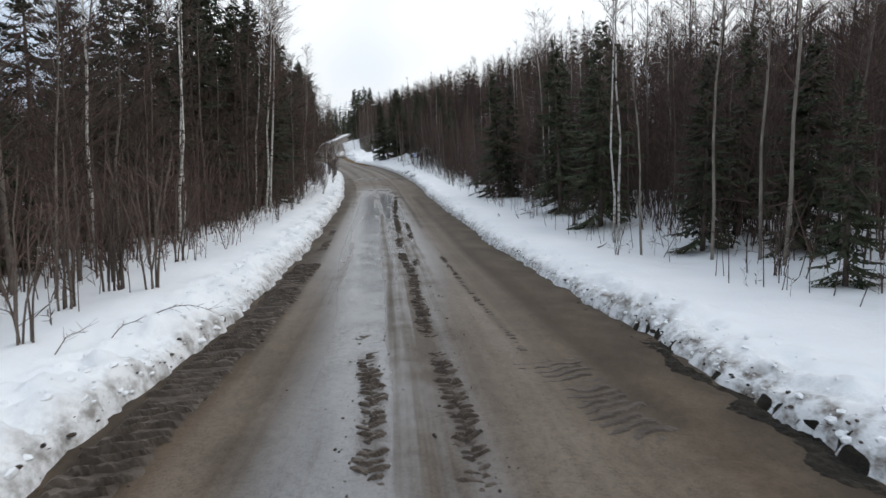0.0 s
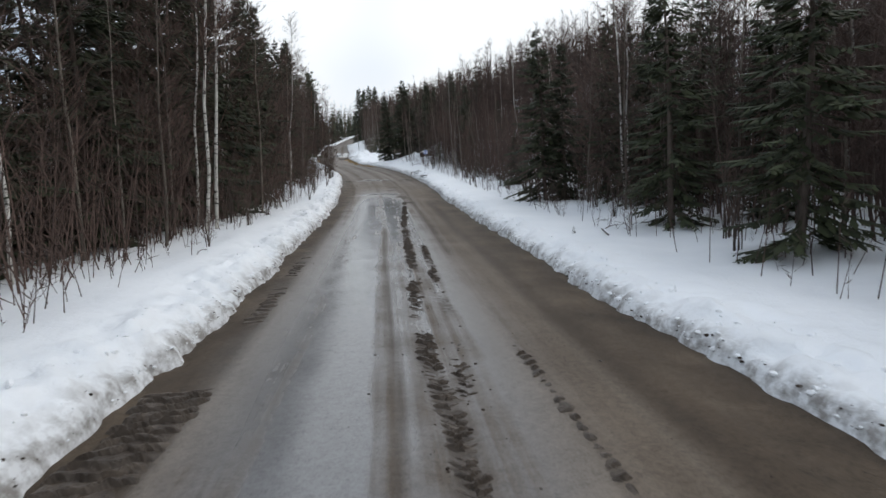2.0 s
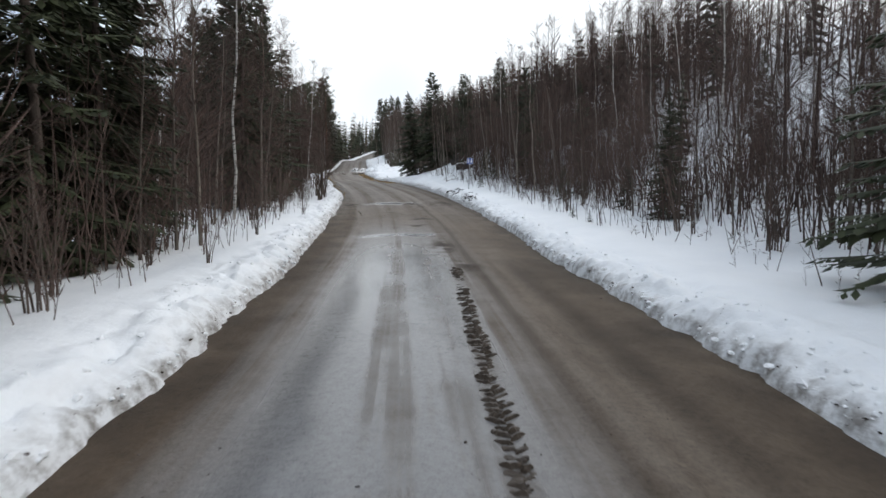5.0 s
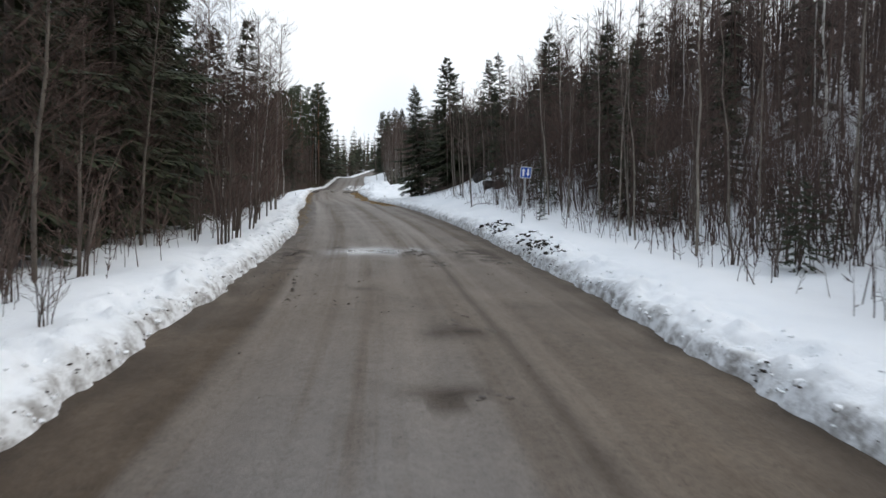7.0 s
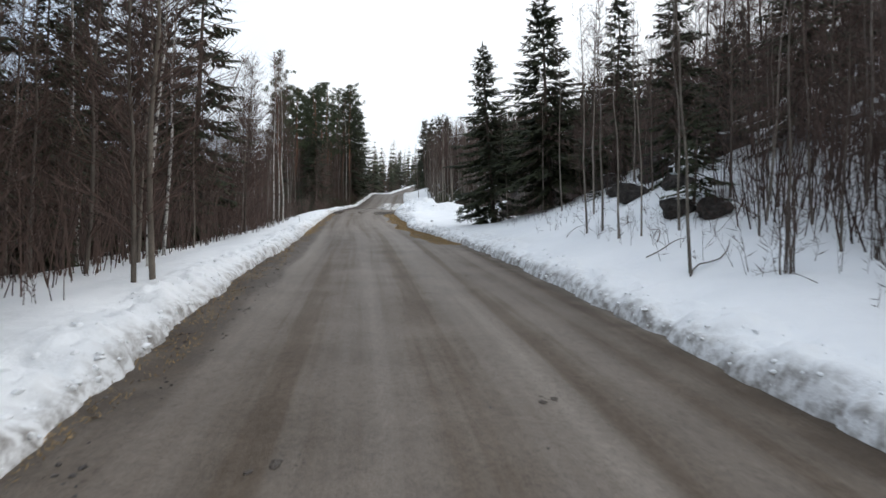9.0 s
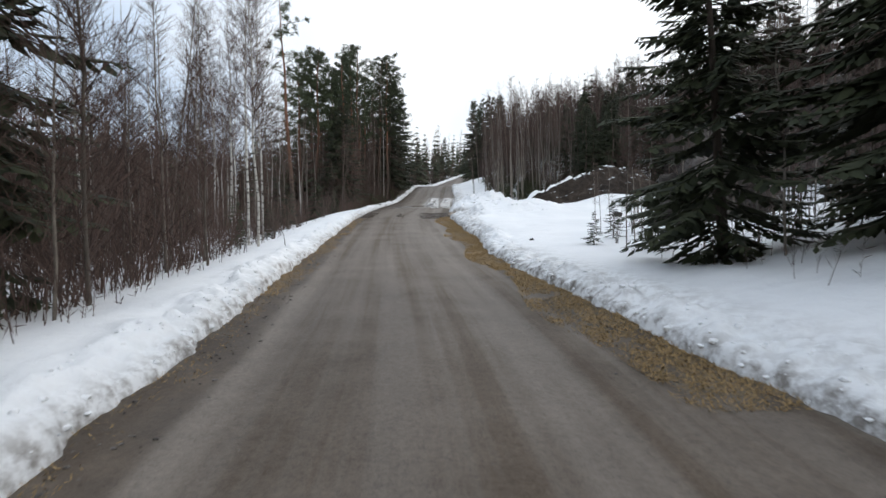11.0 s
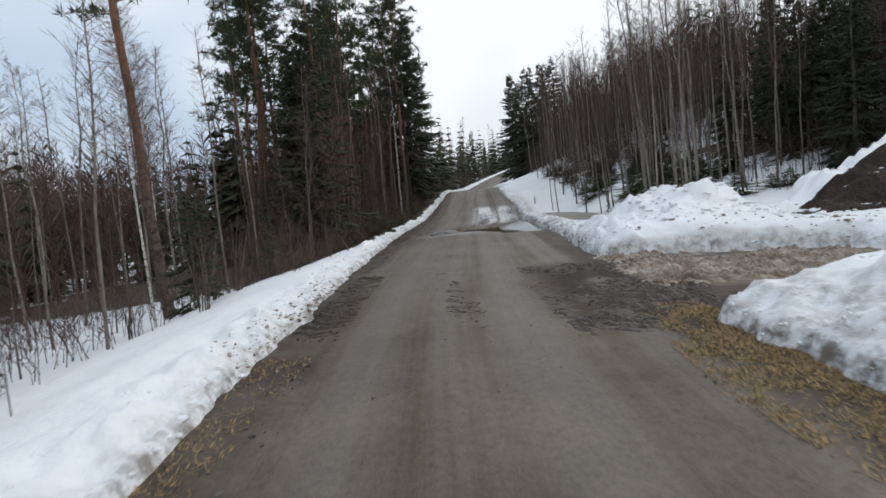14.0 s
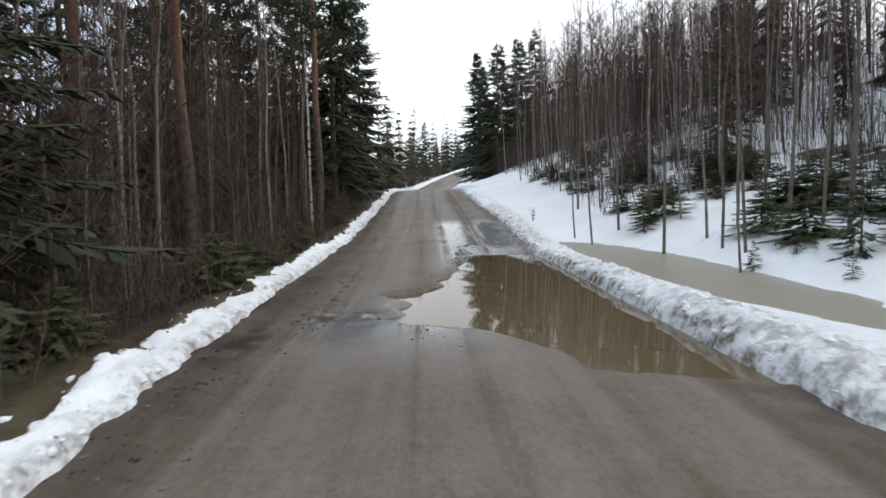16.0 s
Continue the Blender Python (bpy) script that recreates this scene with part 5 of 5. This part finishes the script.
def cliff_mesh(seed, planes):
    """A split block: flat fracture planes, ledges and rough grain."""
    rnd = random.Random(seed)
    cuts = []
    for k in range(planes):
        n = Vector((rnd.gauss(0, 1), rnd.gauss(0, 1), rnd.gauss(0, 0.75))).normalized()
        cuts.append((n, rnd.uniform(0.70, 0.98)))
    bm = bmesh.new()
    bmesh.ops.create_icosphere(bm, subdivisions=6, radius=1.0)
    for v in bm.verts:
        d = v.co.normalized()
        k = min([1.08] + [c / max(n.dot(d), 0.05) for n, c in cuts])
        q = d * k
        k += 0.10 * noise.noise(q * 2.3) + 0.045 * noise.cell(Vector((q.x * 5, q.y * 5, q.z * 2.4)) + Vector((9, 3, 5))) + 0.05 * noise.noise(q * 7) + 0.028 * noise.noise(q * 17)
        v.co = d * k
    me = bpy.data.meshes.new("rock_face")
    bm.to_mesh(me)
    bm.free()
    me.materials.append(SNOWY_ROCK)
    return me


for (s, l), up, turn, size, seed in (((121.3, 27.6), 0.5, 10, (7.6, 5.0, 6.6), 5), ((117.6, 33.5), 1.6, 70, (6.0, 5.0, 6.8), 8), ((93.4, 12.6), 0.9, 40, (3.7, 2.8, 2.9), 11)):
    face = new("rock_face", cliff_mesh(seed, 26))
    face.matrix_world = Matrix.Translation(world_at(s, l) + Vector((0, 0, up - 1.6))) @ pose(0, 0, 0, 0, 0, turn) @ Matrix.Diagonal((*size, 1))
    bm = bmesh.new()
    bm.from_mesh(face.data)
    bmesh.ops.delete(bm, geom=[f for f in bm.faces if f.normal.z + 0.5 * noise.noise(f.calc_center_median() * 3.0) < 0.86], context="FACES")
    islands, seen = [], set()
    for f in bm.faces:
        if f not in seen:
            island, edge = [], [f]
            seen.add(f)
            while edge:
                g = edge.pop()
                island.append(g)
                for h in (h for e in g.edges for h in e.link_faces if h not in seen):
                    seen.add(h)
                    edge.append(h)
            islands.append(island)
    islands.sort(key=len)
    bmesh.ops.delete(bm, geom=[f for island in islands[:-1] for f in island], context="FACES")
    bmesh.ops.translate(bm, vec=(0, 0, 0.02), verts=bm.verts)
    part("snow_cap", bm, SNOW, face, "old snow lying on the rock's ledges")
    tagged(face, "rough grey-brown rock face of a small cutting above snow", "rock", "rock faces")
rock_models = [boulder_mesh(k, 3, 0.5, (1, 0.85, 0.7)) for k in (1, 2, 3)]
for k, (s, l, size) in enumerate(((102.4, 14.1, 0.55), (104.5, 17.0, 0.4), (98.4, 10.5, 0.3), (90.8, 4.6, 0.09), (111.0, 14.0, 0.30), (113.0, 8.6, 0.4), (113.5, 9.6, 0.45), (73.6, 8.1, 0.62), (76.0, 8.9, 0.55), (72.2, 8.8, 0.5), (79.2, 10.0, 0.7), (70.4, 7.7, 0.55), (77.2, 11.0, 0.8), (69.4, 8.0, 0.5), (75.2, 9.8, 0.7), (73.0, 11.0, 0.8))):
    ob = new("boulder", rock_models[k % 3])
    size *= 0.8
    ob.matrix_world = Matrix.Translation(world_at(s, l) + Vector((0, 0, size * 0.12))) @ pose(0, 0, 0, 0, 0, k * 57) @ Matrix.Diagonal((size, size, size, 1))
    tagged(ob, "dark grey boulder half sunk in snow", "rock", "boulders by the road")


# ---- snow lumps, clods and gravel along the road ----
def crumbs(name, label, category, material, seed, spots, flat=(0.22, 0.6)):
    """Many small lumps as one mesh."""
    rnd = random.Random(seed)
    b = Build()
    t = (1 + 5 ** 0.5) / 2
    vs = [Vector(v).normalized() for v in ((-1, t, 0), (1, t, 0), (-1, -t, 0), (1, -t, 0), (0, -1, t), (0, 1, t), (0, -1, -t), (0, 1, -t), (t, 0, -1), (t, 0, 1), (-t, 0, -1), (-t, 0, 1))]
    fs = ((0, 11, 5), (0, 5, 1), (0, 1, 7), (0, 7, 10), (0, 10, 11), (1, 5, 9), (5, 11, 4), (11, 10, 2), (10, 7, 6), (7, 1, 8), (3, 9, 4), (3, 4, 2), (3, 2, 6), (3, 6, 8), (3, 8, 9), (4, 9, 5), (2, 4, 11), (6, 2, 10), (8, 6, 7), (9, 8, 1))
    for o, r in spots(rnd):
        k = len(b.v)
        q = Euler((rnd.uniform(0, 6), rnd.uniform(0, 6), rnd.uniform(0, 6))).to_matrix()
        sq = Vector((rnd.uniform(0.6, 1.4), rnd.uniform(0.6, 1.4), rnd.uniform(*flat)))
        for v in vs:
            w = q @ (v * rnd.uniform(0.75, 1.15))
            b.v.append(tuple(o + Vector((w.x * sq.x, w.y * sq.y, w.z * sq.z)) * r))
        b.f += [(k + i, k + j, k + m) for i, j, m in fs]
    return tagged(new(name, b.mesh(name, material, soft=False)), label, category, kind="stuff")


def on_bank(rnd, count, s0, s1, low, high, reach, sides=(1, -1)):
    for i in range(count):
        s = rnd.uniform(s0, s1)
        side = rnd.choice(sides)
        at = np.array([s])
        u = rnd.uniform(0.0, 1.0) ** 1.6 * reach
        l = float(edge_right(at)[0]) + u if side > 0 else float(edge_left(at)[0]) - u
        p = world_at(s, l)
        p.z = max(p.z, float(road_height(at, np.array([l]))[0])) if u < 0.1 else p.z
        r = low + (high - low) * rnd.random() ** 3
        yield p + Vector((0, 0, -r * 0.1)), r


def on_road(rnd, count, s0, s1, low, high, l0, l1):
    for i in range(count):
        s, l = rnd.uniform(s0, s1), rnd.uniform(l0, l1)
        x, y = place(np.array([s]), np.array([l]))
        r = low + (high - low) * rnd.random() ** 4
        yield Vector((float(x[0]), float(y[0]), float(road_height(np.array([s]), np.array([l]))[0]) + r * 0.2)), r


def clumps(rnd, rows, count, low, high, wide):
    """Small groups of clods round given spots; on the road or on the snow."""
    for s, l in rows:
        for i in range(count):
            a, b = s + rnd.gauss(0, wide * 0.7), l + rnd.gauss(0, wide)
            p = world_at(a, b)
            if abs(b) < 3.4:
                p.z = max(p.z, float(road_height(np.array([a]), np.array([b]))[0]))
            r = low + (high - low) * rnd.random() ** 2.5
            yield p + Vector((0, 0, r * 0.1)), r


def heaped(rnd, count, s0, s1, l0, l1, low, high):
    for i in range(count):
        s, l = rnd.uniform(s0, s1), rnd.uniform(l0, l1)
        r = low + (high - low) * rnd.random() ** 2.5
        yield world_at(s, l) + Vector((0, 0, r * 0.15)), r


def rough_patches(name, label, category, material, grids):
    """Ragged ground that stands out of the road where its height, given above the road, is positive."""
    verts, quads, k = [], [], 0
    for s, l, up in grids:
        x, y = place(s, l)
        verts.append(np.stack([x, y, road_height(s, l) + up], axis=-1).reshape(-1, 3))
        i = np.arange(s.size).reshape(s.shape) + k
        q = np.stack([i[:-1, :-1], i[:-1, 1:], i[1:, 1:], i[1:, :-1]], axis=-1).reshape(-1, 4)
        high = np.maximum.reduce([up[:-1, :-1], up[:-1, 1:], up[1:, 1:], up[1:, :-1]]).ravel()
        quads.append(q[high > -0.012])
        k += s.size
    me = bpy.data.meshes.new(name)
    me.from_pydata(np.concatenate(verts).tolist(), [], np.concatenate(quads)[:, ::-1].tolist())
    me.materials.append(material)
    if me.polygons[0].normal.z < 0:
        me.flip_normals()
    return tagged(new(name, me), label, category, kind="stuff")


def crumble(s, l):
    """Broken mud: lumps at three sizes."""
    return 0.020 * np.abs(lumps(s * 8 + l, l * 7, 86)) + 0.014 * lumps(s * 19, l * 17, 87) + 0.008 * lumps(s * 37, l * 33, 88)


def track_grid(k, at, across, wide, strength, pitch, whole):
    """Ridges squeezed up between the lugs of a tractor tyre, steep on one side, broken and uneven."""
    s, d = np.meshgrid(np.arange(at[0], at[-1], 0.016), np.arange(-wide * 1.6, wide * 1.6, 0.026), indexing="ij")
    l = d + np.interp(s, at, across) + 0.03 * lumps(s * 1.3, 0 * s, k)
    half = np.zeros_like(s) if whole else np.sign(d)
    phase = (s - (0.28 * d if whole else 0.55 * np.abs(d))) / pitch + 0.3 * half + 0.45 * lumps(s * 2.2, l * 5.5, 61) + 0.14 * lumps(s * 8, l * 11, 85)
    cell = np.floor(phase)
    x, luck = phase - cell, hashed(cell, half, k * 11 + 3)
    lug = smooth(x / 0.14) * (1 - x) ** 0.8 * (0.35 + 0.65 * smooth((luck - (0.05 if whole else 0.25)) / 0.2))
    reach = wide * (0.8 + 0.45 * hashed(cell, half, k * 5 + 1)) + 0.03 * lumps(s * 9, l * 9, 89)
    inside = smooth((reach - np.abs(d)) / 0.09) * smooth((s - at[0]) / 0.5) * smooth((at[-1] - s) / 0.5)
    worn = smooth(0.4 + 0.6 * strength + 0.8 * lumps(s * 0.9, l * 1.5, k * 3 + 60))
    up = inside * worn * (0.5 + 0.5 * strength) * ((0.062 if whole else 0.048) * lug + crumble(s, l) * (0.35 + 0.7 * lug) + (0.010 if whole else 0.0)) - 0.017
    return s, l, up


def torn_grid(s0, s1, seed):
    """Dark soil torn open under the edge of the ploughed snow."""
    s, u = np.meshgrid(np.arange(s0, s1, 0.03), np.arange(-0.42, 0.42, 0.025), indexing="ij")
    l = u + edge_right(s)
    rise = np.maximum(ground_height(s, l)[0] - road_height(s, l), 0.0)
    top = -0.03 + 0.05 * lumps(s * 1.4, 0 * s, seed) + 0.06 * lumps(s * 4.5, 0 * s, seed + 1)
    torn = smooth((top - u) / 0.06 + 0.6 * lumps(s * 7, l * 7, seed + 2)) * smooth((u + 0.36 + 0.12 * lumps(s * 3, 0 * s, seed + 3)) / 0.16) * smooth((s - s0) / 0.9) * smooth((s1 - s) / 1.6)
    return s, l, rise + torn * (0.030 + 1.7 * np.abs(crumble(s, l))) - 0.03


def churn_grid(s0, s1, l0, l1, step, cover, tall, seed):
    """An area churned by turning wheels."""
    s, l = np.meshgrid(np.arange(s0, s1, step), np.arange(l0, l1, step), indexing="ij")
    rim = smooth((s - s0) / 0.5) * smooth((s1 - s) / 0.5) * smooth((l - l0) / 0.5) * smooth((l1 - l) / 0.5)
    some = smooth(cover + 0.8 * lumps(s * 0.8, l * 0.9, seed) + 0.5 * lumps(s * 2.3, l * 2.6, seed + 1)) * rim
    swirl = np.abs(np.sin(math.pi * (s * 0.8 + l * 0.6) / 0.2 + 2.5 * lumps(s * 1.3, l * 1.3, seed + 2)))
    return s, l, some * tall * (0.036 * swirl + 2.2 * crumble(s, l)) - 0.022


rough_patches("tread_marks", "ragged bars of dark mud left by tractor tyres", "mud", TREAD, [track_grid(k, *row) for k, row in enumerate(TRACKS)])
rough_patches("torn_soil", "dark wet soil torn open under the ploughed snow", "soil", TURF, [torn_grid(2.4, 7.4, 161)])
rough_patches("churned_mud", "dark mud churned by wheels turning into the side track", "mud", TREAD, [churn_grid(104.6, 110.6, 1.2, 4.6, 0.032, 0.62, 1.0, 141), churn_grid(104.8, 107.4, 4.2, 8.2, 0.045, 0.5, 1.0, 145)])
rough_patches("tan_slush", "tan crumbly slush and soil churned on the side track", "slush", DIRTY_SLUSH, [churn_grid(106.9, 111.4, 3.0, 9.2, 0.04, 0.9, 1.7, 151)])
crumbs("snow_lumps", "crumbly lumps of ploughed snow along the banks", "snow", SNOW, 301, lambda r: on_bank(r, 6000, 0, 150, 0.012, 0.06, 0.8), (0.5, 1.0))
crumbs("snow_chunks", "large broken chunks of ploughed snow in piles", "snow", SNOW, 304, lambda r: itertools.chain(heaped(r, 900, 111.2, 115.0, 4.6, 10, 0.015, 0.11), heaped(r, 150, 101.2, 105.2, 4.4, 8, 0.02, 0.10)), (0.4, 0.7))
crumbs("dirty_slush", "churned tan slush and soil on the side track", "slush", DIRTY_SLUSH, 305, lambda r: itertools.chain(on_road(r, 2600, 107.4, 110.9, 0.010, 0.045, 3.3, 8.4), on_bank(r, 420, 104.4, 109.8, 0.008, 0.05, 0.4, (-1,)), heaped(r, 110, 109.6, 111.2, 4.2, 9.5, 0.02, 0.07)))
crumbs("clods", "dark muddy clods thrown against the snow banks", "mud", SOIL, 302, lambda r: itertools.chain(on_bank(r, 900, 0, 60, 0.008, 0.035, 0.12), on_bank(r, 60, 52.5, 60, 0.010, 0.03, 0.5, (1,)),
    clumps(r, ((123.9, -1.0), (123.2, -1.6), (121.8, -2.6), (122.0, 0.1), (123.0, -0.6), (120.5, -2.4), (119.0, -2.4)), 34, 0.005, 0.03, 0.28), on_road(r, 420, 0, 50, 0.005, 0.016, -2.4, 3.1), on_road(r, 320, 3, 30, 0.006, 0.024, 0.25, 0.9), on_road(r, 90, 3, 8.5, 0.006, 0.02, -0.5, -0.1), on_road(r, 160, 0, 9, 0.006, 0.024, -2.45, -1.75), on_road(r, 260, 48, 58, 0.006, 0.026, -2.3, 3.2), on_road(r, 160, 103, 110, 0.006, 0.018, -2, 2.5), on_road(r, 500, 105.2, 110.0, 0.008, 0.03, 1.3, 4.0), on_road(r, 240, 105.6, 110.5, 0.006, 0.024, -2.1, -1.4), on_road(r, 120, 105.8, 110, 0.006, 0.02, 0.0, 0.6)))
crumbs("mud_flakes", "flat flakes of dark mud dropped on the road", "mud", TREAD, 308, lambda r: itertools.chain(
    clumps(r, ((54.9, 1.2), (55.2, 1.1), (53.5, 1.35), (53.3, 1.45), (53.0, 1.65), (55.4, -0.2), (55.4, -1.9), (55.0, -2.1), (54.3, -2.3), (53.6, -2.2), (52.7, -1.9), (53.4, 3.0), (54.0, 2.8), (55.3, 2.2), (54.6, 2.9), (55.2, 1.2), (54.7, 1.3)), 16, 0.012, 0.075, 0.16),
    clumps(r, ((48.9, -0.47), (49.3, -0.3), (48.1, 1.0), (50.5, -1.1), (47.6, 1.4), (45.4, 0.9), (43.0, 0.8), (42.6, 0.85), (38.4, 1.4), (39.5, 1.45), (39.2, 1.85), (105.6, 0.55), (101.8, -1.2), (98.3, 0.1), (110.7, -1.6), (110.3, -0.15), (61.5, -0.6), (60.2, 0.2), (59.5, 1.0), (62.5, 1.6)), 9, 0.01, 0.05, 0.10)), (0.07, 0.22))
crumbs("turf_clods", "dark torn lumps of turf on the snow bank", "soil", TURF, 306, lambda r: itertools.chain(
    clumps(r, ((59.4, 4.35), (59.0, 4.3), (58.6, 4.42), (58.2, 4.3), (57.7, 4.15), (57.4, 4.3), (56.1, 4.36), (55.8, 4.3), (55.2, 4.2), (54.3, 4.1), (54.0, 4.15), (53.4, 4.05), (52.6, 4.0)), 38, 0.012, 0.075, 0.17),
    clumps(r, ((4.3, 3.25), (4.8, 3.3), (5.3, 3.25), (5.8, 3.3), (6.4, 3.25), (7.2, 3.3), (8.0, 3.35), (9.0, 3.3)), 9, 0.008, 0.035, 0.16)), (0.35, 0.8))
crumbs("gravel", "loose grey gravel on the road shoulders", "gravel", ROCK, 303, lambda r: itertools.chain(on_road(r, 1500, 50, 90, 0.006, 0.03, -2.7, -1.75), on_road(r, 1800, 88, 128, 0.006, 0.034, -2.9, -1.5), on_road(r, 500, 0, 140, 0.005, 0.022, -2.2, 3.2)))


# ---- dead grass on the verges ----
def verge(seed, count, s0, s1, inner, outer):
    """Short dead grass in tufts; inner and outer bound the strip."""
    rnd = np.random.RandomState(seed)
    s = rnd.uniform(s0, s1, count)
    f = rnd.uniform(0, 1, count)
    lo, hi = inner(s), outer(s)
    l = lo + (hi - lo) * f
    keep = lumps(s * 2.2, l * 3.0, 91) + 0.6 * lumps(s * 6, l * 6, 92) + f > rnd.uniform(-0.6, 0.7, count)
    s, l = s[keep], l[keep]
    x, y = place(s, l)
    z = road_height(s, l)
    b = Build()
    for i in range(len(s)):
        o = Vector((x[i], y[i], z[i]))
        a = rnd.uniform(0, 6.28)
        d = Vector((math.cos(a), math.sin(a), rnd.uniform(0.1, 0.9))).normalized()
        b.blade(o, o + d * rnd.uniform(0.025, 0.085), rnd.uniform(0.004, 0.009), (-d.y, d.x, 0))
    return tagged(new("grass_verge", b.mesh("grass_verge", GRASS)), "flattened straw-coloured dead grass on the verge", "grass", kind="stuff")


verge(401, 80000, 78, 106, lambda s: 2.42 + 0.2 * np.sin(s * 0.9), lambda s: np.where(s < 103.5, edge_right(s) - drive(s) * 4.6 + 0.05, 3.4))
verge(402, 5000, 60, 88, lambda s: -2.1 + 0.12 * np.sin(s * 0.8), lambda s: edge_left(s) - 0.05)
verge(403, 8000, 84, 105, lambda s: edge_left(s) + 0.55 + 0.12 * np.sin(s * 1.1), lambda s: edge_left(s) - 0.05)


# ---- sticks ----
def stick(s, l, points, r, label, bark=BARK):
    b = Build()
    pts = [Vector(p) for p in points]
    b.tube(pts, [r * (1.1 - 0.8 * k / (len(pts) - 1)) for k in range(len(pts))], 6)
    ob = new("stick", b.mesh("stick", bark))
    ob.matrix_world = Matrix.Translation(world_at(s, l))
    return tagged(ob, label, "stick")


stick(39.6, -3.9, [(0, 0, -0.2), (0.02, 0.02, 0.4), (0.05, 0.03, 0.8)], 0.009, "thin upright wooden marker stake in snow", GREY_BARK)
stick(99.8, -4.4, [(0, 0, -0.2), (-0.05, 0, 0.3), (-0.16, 0, 0.62)], 0.05, "short broken stump leaning in the snow")
stick(91.0, -3.2, [(0, 0, -0.2), (-0.04, 0, 0.2), (-0.08, 0.02, 0.42)], 0.018, "short dark post stub in snow")
stick(117.0, -3.6, [(0, 0, -0.2), (-0.15, 0, 0.25), (-0.35, 0, 0.6)], 0.03, "slanting grey stake at the snow's edge", GREY_BARK)
def fallen(s, l, turn, length, r, label):
    """A thin branch that follows the snow it lies on."""
    o = world_at(s, l)
    pts = []
    for k in range(9):
        d = length * k / 8
        ds, dl = d * math.cos(turn), d * math.sin(turn) + 0.12 * math.sin(3 * d + s)
        q = world_at(s + ds, l + dl) - o
        pts.append(q + Vector((0, 0, 0.02 + 0.07 * math.sin(d * 2.6) ** 2)))
    return stick(s, l, pts, r, label)


for s, l, turn, length, r in ((66.3, 5.5, 0.9, 2.4, 0.016), (68.2, 5.8, 1.1, 1.6, 0.012), (69.0, 6.4, 0.4, 1.9, 0.012), (72.5, 5.7, 0.8, 1.3, 0.010), (21.2, 5.2, 0.4, 1.1, 0.02), (22.3, 5.7, 1.0, 0.8, 0.014), (13.0, 5.1, 0.7, 0.9, 0.014), (90.8, 6.6, 1.2, 1.6, 0.010), (60.0, 6.6, 0.5, 1.5, 0.014)):
    fallen(s, l, turn, length, r, "thin bent branch lying on the snow")


def spray(seed, s, l, turn, length):
    """A dead twig with side shoots, half lying on the snow."""
    rnd = random.Random(seed)
    b = Build()
    d = Vector((math.cos(turn), math.sin(turn), 0))
    side = Vector((-d.y, d.x, 0))
    pts = [d * length * k / 5 + side * rnd.uniform(-0.03, 0.03) * length + Vector((0, 0, 0.02 + 0.16 * length * math.sin(k * 0.6))) for k in range(6)]
    b.tube(pts, [0.006 * (1.1 - 0.16 * k) for k in range(6)], 5)
    for k in range(9):
        o = pts[1 + k % 4].lerp(pts[2 + k % 4], rnd.random())
        e = (d * rnd.uniform(0.4, 1.0) + side * rnd.choice((-1, 1)) * rnd.uniform(0.3, 0.9) + Vector((0, 0, rnd.uniform(-0.1, 0.5)))).normalized()
        b.cone(o, o + e * length * rnd.uniform(0.15, 0.4), 0.003, 0.001, 3)
    ob = new("twig", b.mesh("twig", BARK))
    ob.matrix_world = Matrix.Translation(world_at(s, l))
    return tagged(ob, "thin dead twig with side shoots on snow", "twig", "twigs on the bank")


for k, (s, l, turn, length) in enumerate(((6.9, -3.0, 0.1, 0.75), (6.2, -3.15, 1.4, 0.5), (5.6, -3.4, 1.7, 0.6), (20.2, -3.9, 1.5, 0.4), (23.0, 5.6, 0.6, 0.7), (29.0, 5.9, 2.2, 0.6), (62.5, 5.9, 0.4, 0.9), (64.5, 6.2, 2.6, 0.8), (38.9, 5.5, 1.0, 0.5))):
    spray(600 + k, s, l, turn, length)
